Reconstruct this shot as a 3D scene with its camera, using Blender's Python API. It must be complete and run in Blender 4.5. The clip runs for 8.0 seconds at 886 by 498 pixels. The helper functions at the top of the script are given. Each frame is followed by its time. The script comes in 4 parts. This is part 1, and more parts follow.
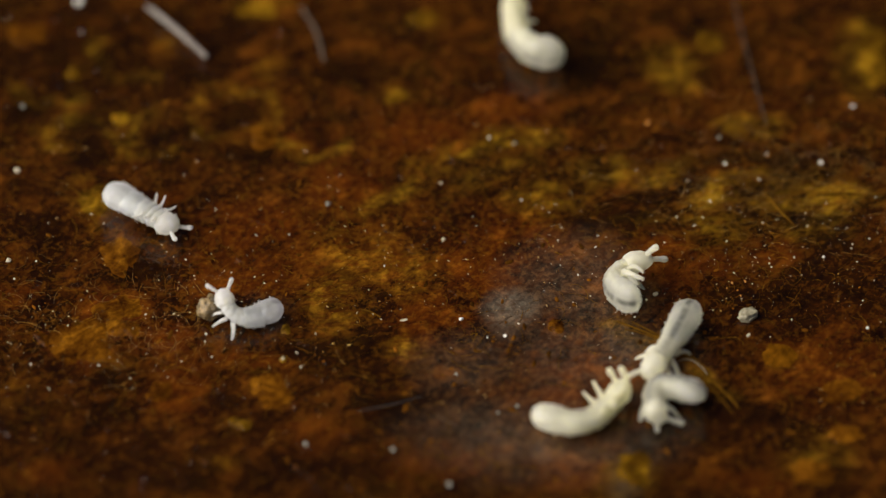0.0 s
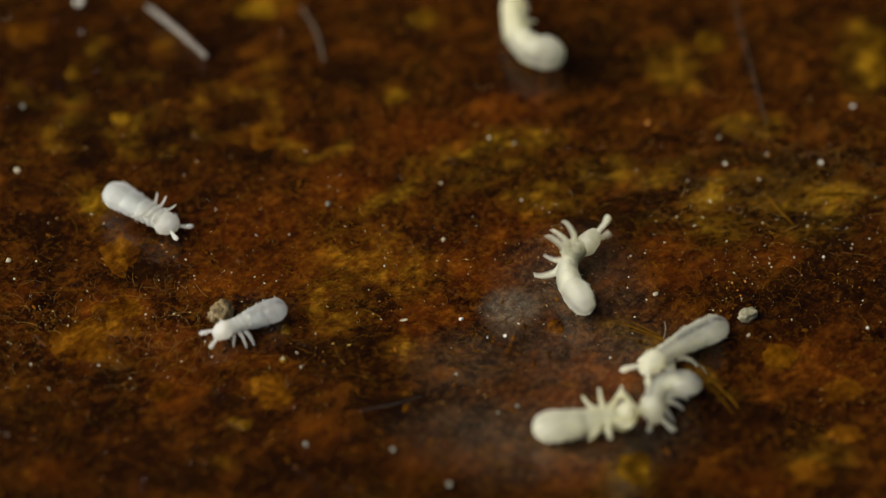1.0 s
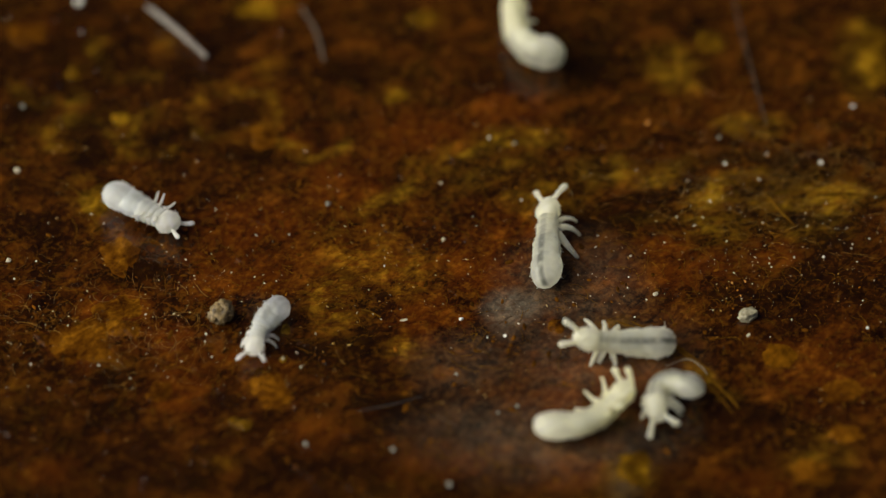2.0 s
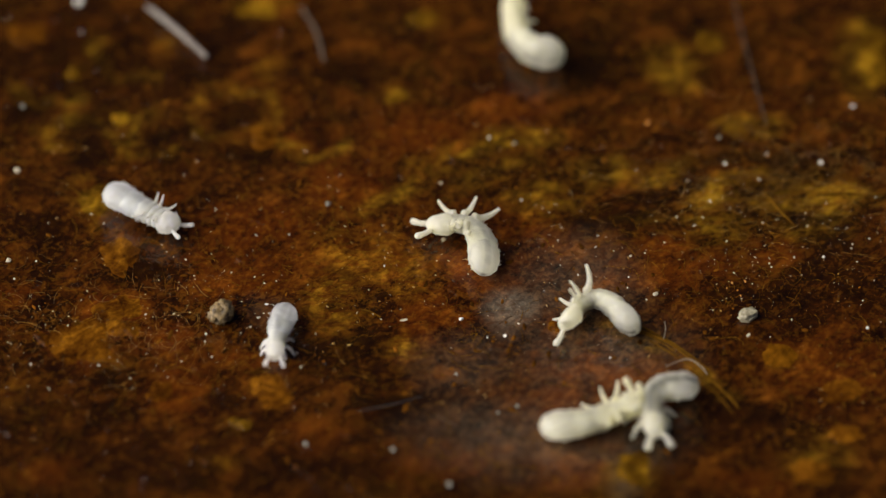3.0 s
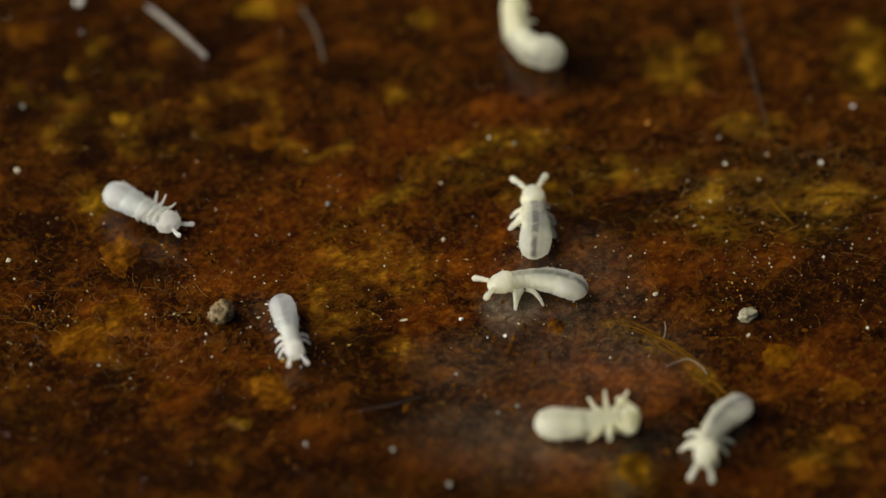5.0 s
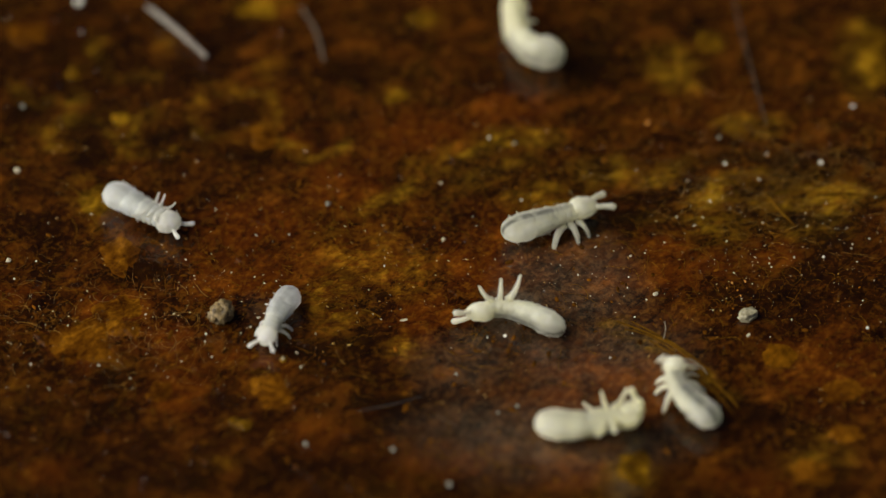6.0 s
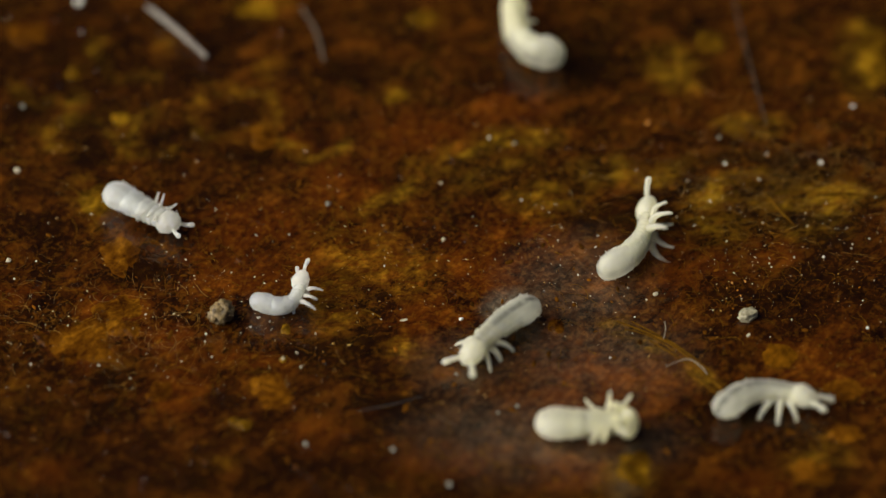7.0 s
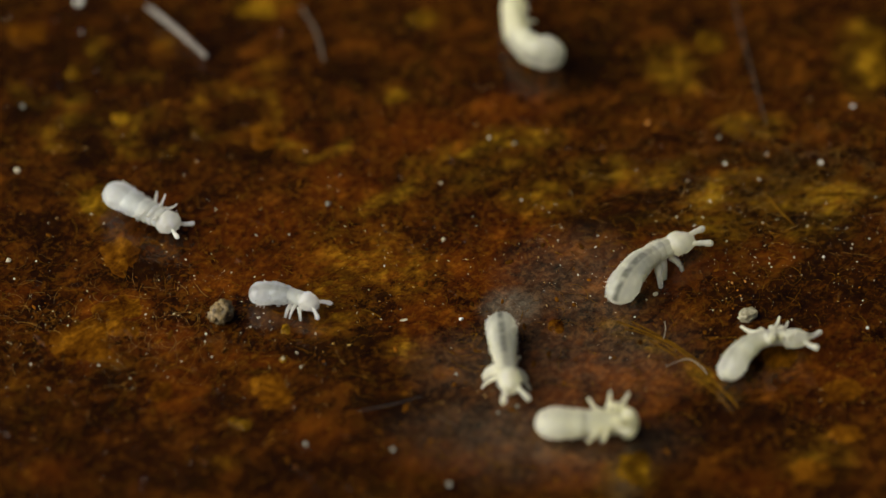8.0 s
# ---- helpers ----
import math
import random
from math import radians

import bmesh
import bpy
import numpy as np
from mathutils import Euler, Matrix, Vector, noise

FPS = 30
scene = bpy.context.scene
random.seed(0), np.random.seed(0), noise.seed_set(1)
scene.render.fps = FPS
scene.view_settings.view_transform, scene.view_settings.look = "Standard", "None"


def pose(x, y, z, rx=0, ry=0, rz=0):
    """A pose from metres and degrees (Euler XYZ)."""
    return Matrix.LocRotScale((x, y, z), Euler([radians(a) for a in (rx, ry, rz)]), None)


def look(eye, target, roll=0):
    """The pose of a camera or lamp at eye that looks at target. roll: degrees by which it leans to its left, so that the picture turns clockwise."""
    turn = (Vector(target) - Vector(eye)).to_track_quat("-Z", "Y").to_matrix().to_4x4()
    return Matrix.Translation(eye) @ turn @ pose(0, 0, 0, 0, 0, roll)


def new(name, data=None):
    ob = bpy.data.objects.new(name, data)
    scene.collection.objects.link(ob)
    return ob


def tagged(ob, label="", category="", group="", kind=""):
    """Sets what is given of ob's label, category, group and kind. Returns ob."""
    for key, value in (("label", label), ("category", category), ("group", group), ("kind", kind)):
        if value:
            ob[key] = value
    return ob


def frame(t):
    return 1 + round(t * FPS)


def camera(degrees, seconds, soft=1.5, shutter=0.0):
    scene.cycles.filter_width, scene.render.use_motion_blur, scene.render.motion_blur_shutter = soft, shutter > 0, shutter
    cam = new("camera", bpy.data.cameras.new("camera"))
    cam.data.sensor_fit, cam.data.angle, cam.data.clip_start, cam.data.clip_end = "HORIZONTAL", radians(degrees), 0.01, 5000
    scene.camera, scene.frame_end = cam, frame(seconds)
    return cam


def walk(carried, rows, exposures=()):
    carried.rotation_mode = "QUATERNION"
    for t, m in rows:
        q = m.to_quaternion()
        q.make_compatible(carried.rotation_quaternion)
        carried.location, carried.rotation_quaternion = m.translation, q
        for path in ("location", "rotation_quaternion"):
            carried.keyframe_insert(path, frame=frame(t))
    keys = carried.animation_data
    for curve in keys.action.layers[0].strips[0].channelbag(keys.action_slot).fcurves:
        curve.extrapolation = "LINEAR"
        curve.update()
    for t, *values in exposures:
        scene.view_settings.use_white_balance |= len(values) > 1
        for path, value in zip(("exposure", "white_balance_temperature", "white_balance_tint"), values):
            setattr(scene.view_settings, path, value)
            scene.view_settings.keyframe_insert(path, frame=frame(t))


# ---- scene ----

MM = 0.001      # every length below is written in millimetres

# ---- camera: a macro lens on a stand, looking down at the wet wood at fifty degrees ----
cam = camera(9.15, 8.0, soft=1.25, shutter=0.5)
EYE = (0.0, -0.06428, 0.07660)
STAND = look(EYE, (0.0, 0.0, 0.0))
cam.data.dof.use_dof = True
cam.data.dof.focus_distance = 0.0994
cam.data.dof.aperture_fstop = 42.0
walk(cam, [(0.0, STAND), (8.0, STAND)], exposures=[
    (0.0, 0.30, 6450, 17), (0.3, 0.13, 6500, 10), (2.5, 0.13, 6500, 10), (2.8, 0.48, 6350, 15), (3.0, 0.35, 6350, 18),
    (3.3, 0.13, 6500, 10), (3.8, 0.13, 6500, 10), (4.0, 0.50, 6250, 16), (4.4, 0.13, 6500, 10), (6.8, 0.13, 6500, 10),
    (7.0, 0.22, 6500, 11), (7.3, 0.13, 6500, 10), (8.0, 0.13, 6500, 10)])

# ---- light: daylight, a broad soft sun from the side ----
SUN_FROM = Vector((-1.00, -0.12, 0.85)).normalized()
world = bpy.data.worlds.new("sky")
scene.world = world
world.use_nodes = True
wn = world.node_tree
sky = wn.nodes.new("ShaderNodeTexSky")
sky.sky_type = "NISHITA"
sky.sun_disc = False
sky.air_density, sky.dust_density, sky.ozone_density = 0.12, 0.15, 0.3
sky.sun_elevation = math.asin(SUN_FROM.z)
sky.sun_rotation = math.atan2(SUN_FROM.x, SUN_FROM.y)
wn.links.new(sky.outputs["Color"], wn.nodes["Background"].inputs["Color"])
wn.nodes["Background"].inputs["Strength"].default_value = 0.05
sun_data = bpy.data.lights.new("sun", "SUN")
sun_data.energy, sun_data.angle, sun_data.color = 5.0, radians(72), (1.0, 0.95, 0.84)
sun = new("sun", sun_data)
sun.matrix_world = look(SUN_FROM * 0.3, (0, 0, 0))


# ---- materials ----
class Nodes:
    """Short hand for a node material with one Principled shader."""

    def __init__(self, name, rough=0.5):
        self.mat = bpy.data.materials.new(name)
        self.mat.use_nodes = True
        self.tree = self.mat.node_tree
        self.bsdf = self.tree.nodes["Principled BSDF"]
        self.bsdf.inputs["Roughness"].default_value = rough
        self.place = self.node("ShaderNodeTexCoord").outputs["Object"]

    def node(self, kind, operation="", feature="", attribute_name="", interpolation_type="", data_type="", blend_type=""):
        n = self.tree.nodes.new(kind)
        if operation:
            n.operation = operation
        if feature:
            n.feature = feature
        if attribute_name:
            n.attribute_name = attribute_name
        if interpolation_type:
            n.interpolation_type = interpolation_type
        if data_type:
            n.data_type = data_type
        if blend_type:
            n.blend_type = blend_type
        return n

    def link(self, a, b):
        self.tree.links.new(a, b)

    def put(self, socket, value):
        self.bsdf.inputs[socket].default_value = value

    def space(self, scale=(1, 1, 1), turn=0.0, shift=(0, 0, 0)):
        m = self.node("ShaderNodeMapping")
        m.inputs["Scale"].default_value = [1000 * s for s in scale]
        m.inputs["Rotation"].default_value = (0, 0, radians(turn))
        m.inputs["Location"].default_value = shift
        self.link(self.place, m.inputs["Vector"])
        return m.outputs["Vector"]

    def along(self, turn, scale):
        """Space turned first and stretched after, so that grain runs along a slant."""
        m = self.node("ShaderNodeMapping")
        m.inputs["Scale"].default_value = scale
        self.link(self.space((1, 1, 1), -turn), m.inputs["Vector"])
        return m.outputs["Vector"]

    def noise(self, vector, scale, detail=4.0, rough=0.55, bend=0.0):
        n = self.node("ShaderNodeTexNoise")
        n.inputs["Scale"].default_value = scale
        n.inputs["Detail"].default_value = detail
        n.inputs["Roughness"].default_value = rough
        n.inputs["Distortion"].default_value = bend
        self.link(vector, n.inputs["Vector"])
        return n.outputs["Fac"]

    def cells(self, vector, scale):
        """Crumbs: a random value for each one, and how far a place lies from the gap to the next."""
        out = []
        for feature, socket in (("F1", "Color"), ("DISTANCE_TO_EDGE", "Distance")):
            n = self.node("ShaderNodeTexVoronoi", feature=feature)
            n.inputs["Scale"].default_value = scale
            self.link(vector, n.inputs["Vector"])
            out.append(n.outputs[socket])
        split = self.node("ShaderNodeSeparateColor")
        self.link(out[0], split.inputs[0])
        return split.outputs[0], out[1]

    def warped(self, vector, scale, much):
        """The same place, pushed about by a slow noise."""
        n = self.node("ShaderNodeTexNoise")
        n.inputs["Scale"].default_value = scale
        n.inputs["Detail"].default_value = 3.0
        self.link(vector, n.inputs["Vector"])
        centre = self.node("ShaderNodeVectorMath", operation="SUBTRACT")
        self.link(n.outputs["Color"], centre.inputs[0])
        centre.inputs[1].default_value = (0.5, 0.5, 0.5)
        big = self.node("ShaderNodeVectorMath", operation="SCALE")
        self.link(centre.outputs[0], big.inputs[0])
        big.inputs["Scale"].default_value = much
        add = self.node("ShaderNodeVectorMath", operation="ADD")
        self.link(vector, add.inputs[0])
        self.link(big.outputs[0], add.inputs[1])
        return add.outputs[0]

    def ramp(self, fac, *stops):
        r = self.node("ShaderNodeValToRGB")
        e = r.color_ramp.elements
        while len(e) < len(stops):
            e.new(0.5)
        for el, (pos, col) in zip(e, stops):
            el.position = pos
            el.color = (*col, 1) if len(col) == 3 else col
        self.link(fac, r.inputs["Fac"])
        return r.outputs["Color"]

    def step(self, fac, low, high, to_low=0.0, to_high=1.0):
        m = self.node("ShaderNodeMapRange", interpolation_type="SMOOTHSTEP")
        for key, value in (("From Min", low), ("From Max", high), ("To Min", to_low), ("To Max", to_high)):
            m.inputs[key].default_value = value
        self.link(fac, m.inputs["Value"])
        return m.outputs["Result"]

    def math(self, how, a, b):
        m = self.node("ShaderNodeMath", operation=how)
        for socket, value in zip(m.inputs, (a, b)):
            if isinstance(value, (int, float)):
                socket.default_value = value
            else:
                self.link(value, socket)
        return m.outputs[0]

    def mix(self, fac, a, b, how="MIX"):
        m = self.node("ShaderNodeMix", data_type="RGBA", blend_type=how)
        for socket, value in ((m.inputs[0], fac), (m.inputs[6], a), (m.inputs[7], b)):
            if isinstance(value, (int, float)):
                socket.default_value = value
            elif isinstance(value, tuple):
                socket.default_value = (*value, 1)
            else:
                self.link(value, socket)
        return m.outputs[2]

    def colour(self, value):
        self.link(value, self.bsdf.inputs["Base Color"])

    def bump(self, height, strength, distance):
        b = self.node("ShaderNodeBump")
        b.inputs["Strength"].default_value = strength
        b.inputs["Distance"].default_value = distance * MM
        self.link(height, b.inputs["Height"])
        self.link(b.outputs["Normal"], self.bsdf.inputs["Normal"])


def wet_wood(name="wet_rotten_wood", ochre_part=0.0, rust_part=0.0):
    """Rotting wood under a film of water: brown pulp, rusty and ochre blotches, fibres. Chips of it are of one tone."""
    k = Nodes(name, 0.6)
    if ochre_part or rust_part:
        k.place = k.node("ShaderNodeNewGeometry").outputs["Position"]
    v = k.space()
    mid = k.noise(k.warped(k.along(30, (0.78, 1.15, 1.0)), 0.6, 1.2), 1.0, 6.0, 0.58, 0.6)
    fine = k.noise(v, 8.0, 6.0, 0.70, 0.4)
    grain = k.noise(k.warped(k.along(15, (0.85, 1.25, 1.0)), 0.7, 1.6), 1.9, 8.0, 0.64, 0.5)
    tone = k.node("ShaderNodeSeparateColor")
    k.link(k.node("ShaderNodeAttribute", attribute_name="stains").outputs["Color"], tone.inputs[0])
    film = k.node("ShaderNodeAttribute", attribute_name="film").outputs["Fac"]
    ochre_much, rust_much, rot_and_shade = tone.outputs[0], tone.outputs[1], tone.outputs[2]
    if ochre_part or rust_part:
        ochre_much, rust_much, rot_and_shade, film = ochre_part, rust_part, 0.0, 0.0
    strands = k.noise(k.warped(k.along(44, (0.6, 1.5, 1.0)), 0.35, 2.4), 3.2, 6.0, 0.62, 1.6)
    both = k.math("ADD", k.math("MULTIPLY", grain, 0.36), k.math("ADD", k.math("MULTIPLY", mid, 0.38), k.math("MULTIPLY", strands, 0.26)))
    pulp = k.warped(k.warped(v, 0.9, 0.9), 4.0, 0.16)
    lumps, gaps = k.cells(pulp, 2.4)
    bits, _ = k.cells(pulp, 8.5)
    both = k.math("ADD", both, k.math("MULTIPLY", k.math("SUBTRACT", lumps, 0.5), 0.055))
    both = k.math("ADD", both, k.math("MULTIPLY", k.math("SUBTRACT", bits, 0.5), 0.038))
    both = k.math("ADD", both, k.math("MULTIPLY", k.math("SUBTRACT", fine, 0.5), 0.10))
    both = k.math("SUBTRACT", both, k.step(gaps, 0.10, 0.0, 0.0, 0.016))
    both = k.math("ADD", k.math("MULTIPLY", both, 0.80), 0.101)
    base = k.ramp(both, (0.40, (0.0024, 0.0009, 0.0004)), (0.47, (0.011, 0.0034, 0.0006)),
                  (0.535, (0.032, 0.0094, 0.0009)), (0.61, (0.108, 0.034, 0.0030)))
    rust = k.ramp(both, (0.39, (0.008, 0.0018, 0.0005)), (0.46, (0.041, 0.0092, 0.0009)),
                  (0.535, (0.086, 0.0200, 0.0013)), (0.63, (0.190, 0.051, 0.0035)))
    ochre = k.ramp(both, (0.39, (0.008, 0.0042, 0.0008)), (0.465, (0.052, 0.025, 0.0015)), (0.53, (0.155, 0.082, 0.0040)),
                   (0.61, (0.44, 0.245, 0.011)))
    if not (ochre_part or rust_part):
        matted = k.noise(k.warped(k.along(6, (0.55, 1.5, 1.0)), 0.8, 0.8), 4.2, 7.0, 0.66, 0.8)
        ochre_much = k.math("MULTIPLY", ochre_much, k.step(matted, 0.40, 0.60, 0.22, 1.12))
    colour = k.mix(rust_much, base, rust)
    colour = k.mix(ochre_much, colour, ochre)
    speckle = k.step(fine, 0.48, 0.66)
    colour = k.mix(k.math("MULTIPLY", speckle, 0.36), colour, k.mix(0.5, colour, (0.30, 0.115, 0.008)))
    shade = k.step(fine, 0.46, 0.32, 0.0, 0.07)
    colour = k.mix(shade, colour, (0.0055, 0.0018, 0.0006))
    pits = k.step(k.noise(v, 0.7, 4.0, 0.5, 1.0), 0.34, 0.47, 0.36, 0.0)
    # The dark tone holds decay and also shade painted by the stains.
    rot_and_shade = k.math("MAXIMUM", pits, k.math("MULTIPLY", rot_and_shade, k.step(mid, 0.68, 0.46, 0.6, 1.0)))
    colour = k.mix(rot_and_shade, colour, (0.0062, 0.0021, 0.0006))
    # Grey mould, and with it the water's reflected haze put into the colour.
    cloud = k.math("MULTIPLY", film, k.step(fine, 0.34, 0.64, 0.35, 1.0))
    colour = k.mix(cloud, colour, (0.28, 0.25, 0.18))
    k.colour(colour)
    k.bump(k.math("ADD", k.math("MULTIPLY", grain, 0.6), fine), 0.28, 0.05)
    k.put("Specular IOR Level", 0.0)
    k.put("Coat Weight", 0.2 if ochre_part or rust_part else 1.0)
    k.put("Coat IOR", 1.39)
    k.put("Coat Roughness", 0.09)
    ripple = k.node("ShaderNodeBump")
    ripple.inputs["Distance"].default_value = 0.05 * MM
    k.link(k.noise(k.warped(v, 1.2, 0.6), 2.6, 5.0, 0.55), ripple.inputs["Height"])
    k.link(ripple.outputs["Normal"], k.bsdf.inputs["Coat Normal"])
    return k.mat


def debris(name, dark, light, scale=5.0, rough=0.45, coat=0.6, wet=0.15, islands=False, relief=0.7):
    """Bits of plant: two tones, grain, and a wet gloss; what lies under the film has no gloss of its own."""
    k = Nodes(name, rough)
    v = k.space()
    mid = k.noise(v, scale, 5.0, 0.65, 0.4)
    colour = k.ramp(mid, (0.32, dark), (0.68, light))
    if islands:
        pick = k.node("ShaderNodeNewGeometry").outputs["Random Per Island"]
        colour = k.mix(pick, colour, k.mix(0.75, colour, dark))
    k.colour(colour)
    k.bump(k.noise(v, scale * 4, 5.0, 0.7), relief, 0.03)
    k.put("Specular IOR Level", 0.5 if coat else 0.0)
    k.put("Coat Weight", coat)
    k.put("Coat Roughness", wet)
    return k.mat


def skin(name, tint, gut=0.0, clear=0.0, rough=0.33):
    """Soft skin; clear: how glassy it is; gut: how far the dark gut shows through the back."""
    k = Nodes(name, rough)
    v = k.space()
    blotch = k.noise(v, 4.0, 4.0, 0.6)
    pores = k.noise(v, 24.0, 3.0, 0.6)
    colour = k.mix(k.step(blotch, 0.35, 0.7, 0.0, 0.5), tint, tuple(c * 0.78 for c in tint))
    if gut:
        parts = k.node("ShaderNodeSeparateXYZ")
        k.link(v, parts.inputs[0])
        off = k.math("ABSOLUTE", parts.outputs["X"], 0)
        above = k.math("MAXIMUM", k.step(parts.outputs["Z"], -0.06, 0.06), k.step(parts.outputs["Z"], -0.06, 0.06, 0.38, 0.0))
        slow = k.noise(v, 2.2, 2.0, 0.5)
        # Grey reaching past the gut paints the dim core of lit translucent skin.
        wide = k.math("MULTIPLY", k.step(off, 0.11, 0.24, 0.34, 0.0), k.math("MULTIPLY", above, k.step(slow, 0.3, 0.7, 0.7, 1.0)))
        line = k.math("MULTIPLY", k.step(off, 0.015, 0.125, 0.92, 0.0), k.math("MULTIPLY", above, k.step(slow, 0.36, 0.56, 0.40, 1.0)))
        colour = k.mix(k.math("MULTIPLY", k.math("MAXIMUM", wide, line), gut), colour, (0.075, 0.082, 0.064))
    k.colour(colour)
    k.bump(k.math("ADD", pores, k.math("MULTIPLY", blotch, 2.0)), 0.5, 0.014)
    k.put("Subsurface Weight", 0.5)
    k.put("Subsurface Radius", (1.0, 0.95, 0.66))
    k.put("Subsurface Scale", 0.30 * MM)
    k.put("Specular IOR Level", 0.55)
    k.put("IOR", 1.33)
    k.put("Transmission Weight", clear)
    k.put("Coat Weight", 0.4)
    k.put("Coat IOR", 1.5)
    k.put("Coat Roughness", 0.4)
    k.put("Sheen Weight", 1.0)
    k.put("Sheen Roughness", 0.45)
    k.put("Sheen Tint", (1.0, 0.97, 0.86, 1))
    glow = k.node("ShaderNodeBsdfTranslucent")
    k.link(colour, glow.inputs["Color"])
    both = k.node("ShaderNodeMixShader")
    both.inputs[0].default_value = 0.62
    k.link(k.bsdf.outputs[0], both.inputs[1])
    k.link(glow.outputs[0], both.inputs[2])
    k.link(both.outputs[0], k.tree.nodes["Material Output"].inputs["Surface"])
    return k.mat


WOOD = wet_wood()
FLAKE_RUST = wet_wood("rusty_chip", 0.25, 0.95)
FLAKE_OCHRE = wet_wood("ochre_chip", 0.8, 0.6)
FIBRE = debris("ochre_fibre", (0.014, 0.006, 0.001), (0.29, 0.14, 0.012), 0.9, 0.7, 0.0, 0.2, True, 0.2)
GOLD_FIBRE = debris("golden_fibre", (0.05, 0.025, 0.002), (0.46, 0.25, 0.016), 0.8, 0.6, 0.2, 0.2, True, 0.2)
CRUMB = debris("brown_crumb", (0.006, 0.003, 0.001), (0.20, 0.072, 0.006), 1.2, 0.7, 0.0, 0.2, True, 0.3)
STRAW = debris("straw_strand", (0.03, 0.012, 0.002), (0.150, 0.070, 0.006), 2.0, 0.7, 0.0, 0.3, False, 0.3)
TWIG = debris("dark_twig", (0.010, 0.008, 0.008), (0.035, 0.030, 0.028), 5.0)
HAIR_DIM = debris("dull_hair", (0.05, 0.038, 0.028), (0.11, 0.080, 0.055), 5.0, 0.7, 0.0, 0.3)
HAIR_TOP = debris("grey_hair", (0.10, 0.085, 0.07), (0.26, 0.23, 0.19), 2.0, 0.5, 0.2, 0.3)
HAIR = debris("pale_hair", (0.15, 0.125, 0.09), (0.33, 0.28, 0.21), 5.0, 0.5, 0.3, 0.3)
SAND = debris("white_grain", (0.55, 0.52, 0.42), (0.85, 0.83, 0.74), 9.0, 0.25, 1.0, 0.05)
TAN = debris("tan_grain", (0.34, 0.28, 0.16), (0.70, 0.64, 0.46), 9.0, 0.35, 0.8, 0.1)
FLAKE_GOLD = debris("golden_chip", (0.032, 0.011, 0.0007), (0.17, 0.064, 0.003), 4.0, 0.7, 0.0, 0.2)
AMBER_GLINT_BITS = debris("amber_glint_bits", (0.16, 0.075, 0.010), (0.60, 0.36, 0.08), 1.5, 0.3, 0.8, 0.1, True, 0.2)
CHIP = debris("stone_chip", (0.13, 0.11, 0.055), (0.46, 0.43, 0.29), 6.0, 0.4, 0.6, 0.12)
DULL = debris("dull_grain", (0.12, 0.12, 0.09), (0.30, 0.30, 0.24), 9.0, 0.4, 0.4, 0.2)
AMBER = debris("amber_grain_glint", (0.30, 0.11, 0.01), (0.70, 0.30, 0.03), 9.0, 0.3, 1.0, 0.1)
SOIL = debris("soil_pellet", (0.012, 0.007, 0.003), (0.44, 0.30, 0.11), 9.0, 0.6, 0.35, 0.3, True)
GLINT = debris("glinting_speck", (0.78, 0.71, 0.54), (0.92, 0.86, 0.70), 3.0, 0.25, 0.4, 0.05)
SKIN_WHITE = skin("white_skin", (0.96, 0.955, 0.90))
WAIST_WHITE = skin("bluish_white_skin", (0.94, 0.95, 0.91), 0.22, 0.12)
BELLY_WHITE = skin("bluish_clear_skin", (0.95, 0.97, 0.96), 0.50, 0.40, 0.22)
SKIN_CLEAR = skin("pale_skin", (0.96, 0.95, 0.79))
WAIST_CLEAR = skin("pale_clear_skin", (0.98, 0.97, 0.82), 0.74, 0.14)
BELLY_CLEAR = skin("clear_skin", (0.98, 0.98, 0.86), 0.95, 0.26)
SKIN_CREAM = skin("cream_skin", (0.96, 0.945, 0.72))
WAIST_CREAM = skin("cream_pale_skin", (0.96, 0.95, 0.76), 0.25, 0.10)
BELLY_CREAM = skin("cream_clear_skin", (0.97, 0.965, 0.82), 0.55, 0.22)
BELLIES = {SKIN_WHITE: (BELLY_WHITE, WAIST_WHITE), SKIN_CLEAR: (BELLY_CLEAR, WAIST_CLEAR), SKIN_CREAM: (BELLY_CREAM, WAIST_CREAM)}


# ---- shapes ----
def mesh_of(name, verts, faces, material, smooth=True):
    me = bpy.data.meshes.new(name)
    me.from_pydata([(x * MM, y * MM, z * MM) for x, y, z in verts], [], faces)
    me.materials.append(material)
    me.polygons.foreach_set("use_smooth", [smooth] * len(me.polygons))
    me.update()
    return me


def part(name, me, parent, label=""):
    ob = new(name, me)
    ob.parent = parent
    return tagged(ob, label)


def wood_z(x, y):
    """Height of the wood at x, y; the water film that fills it lies near zero."""
    z = 0.05 * noise.noise((x * 0.45, y * 0.45, 0.0)) + 0.018 * noise.noise((x * 1.7, y * 1.7, 3.0))
    return z - 0.035


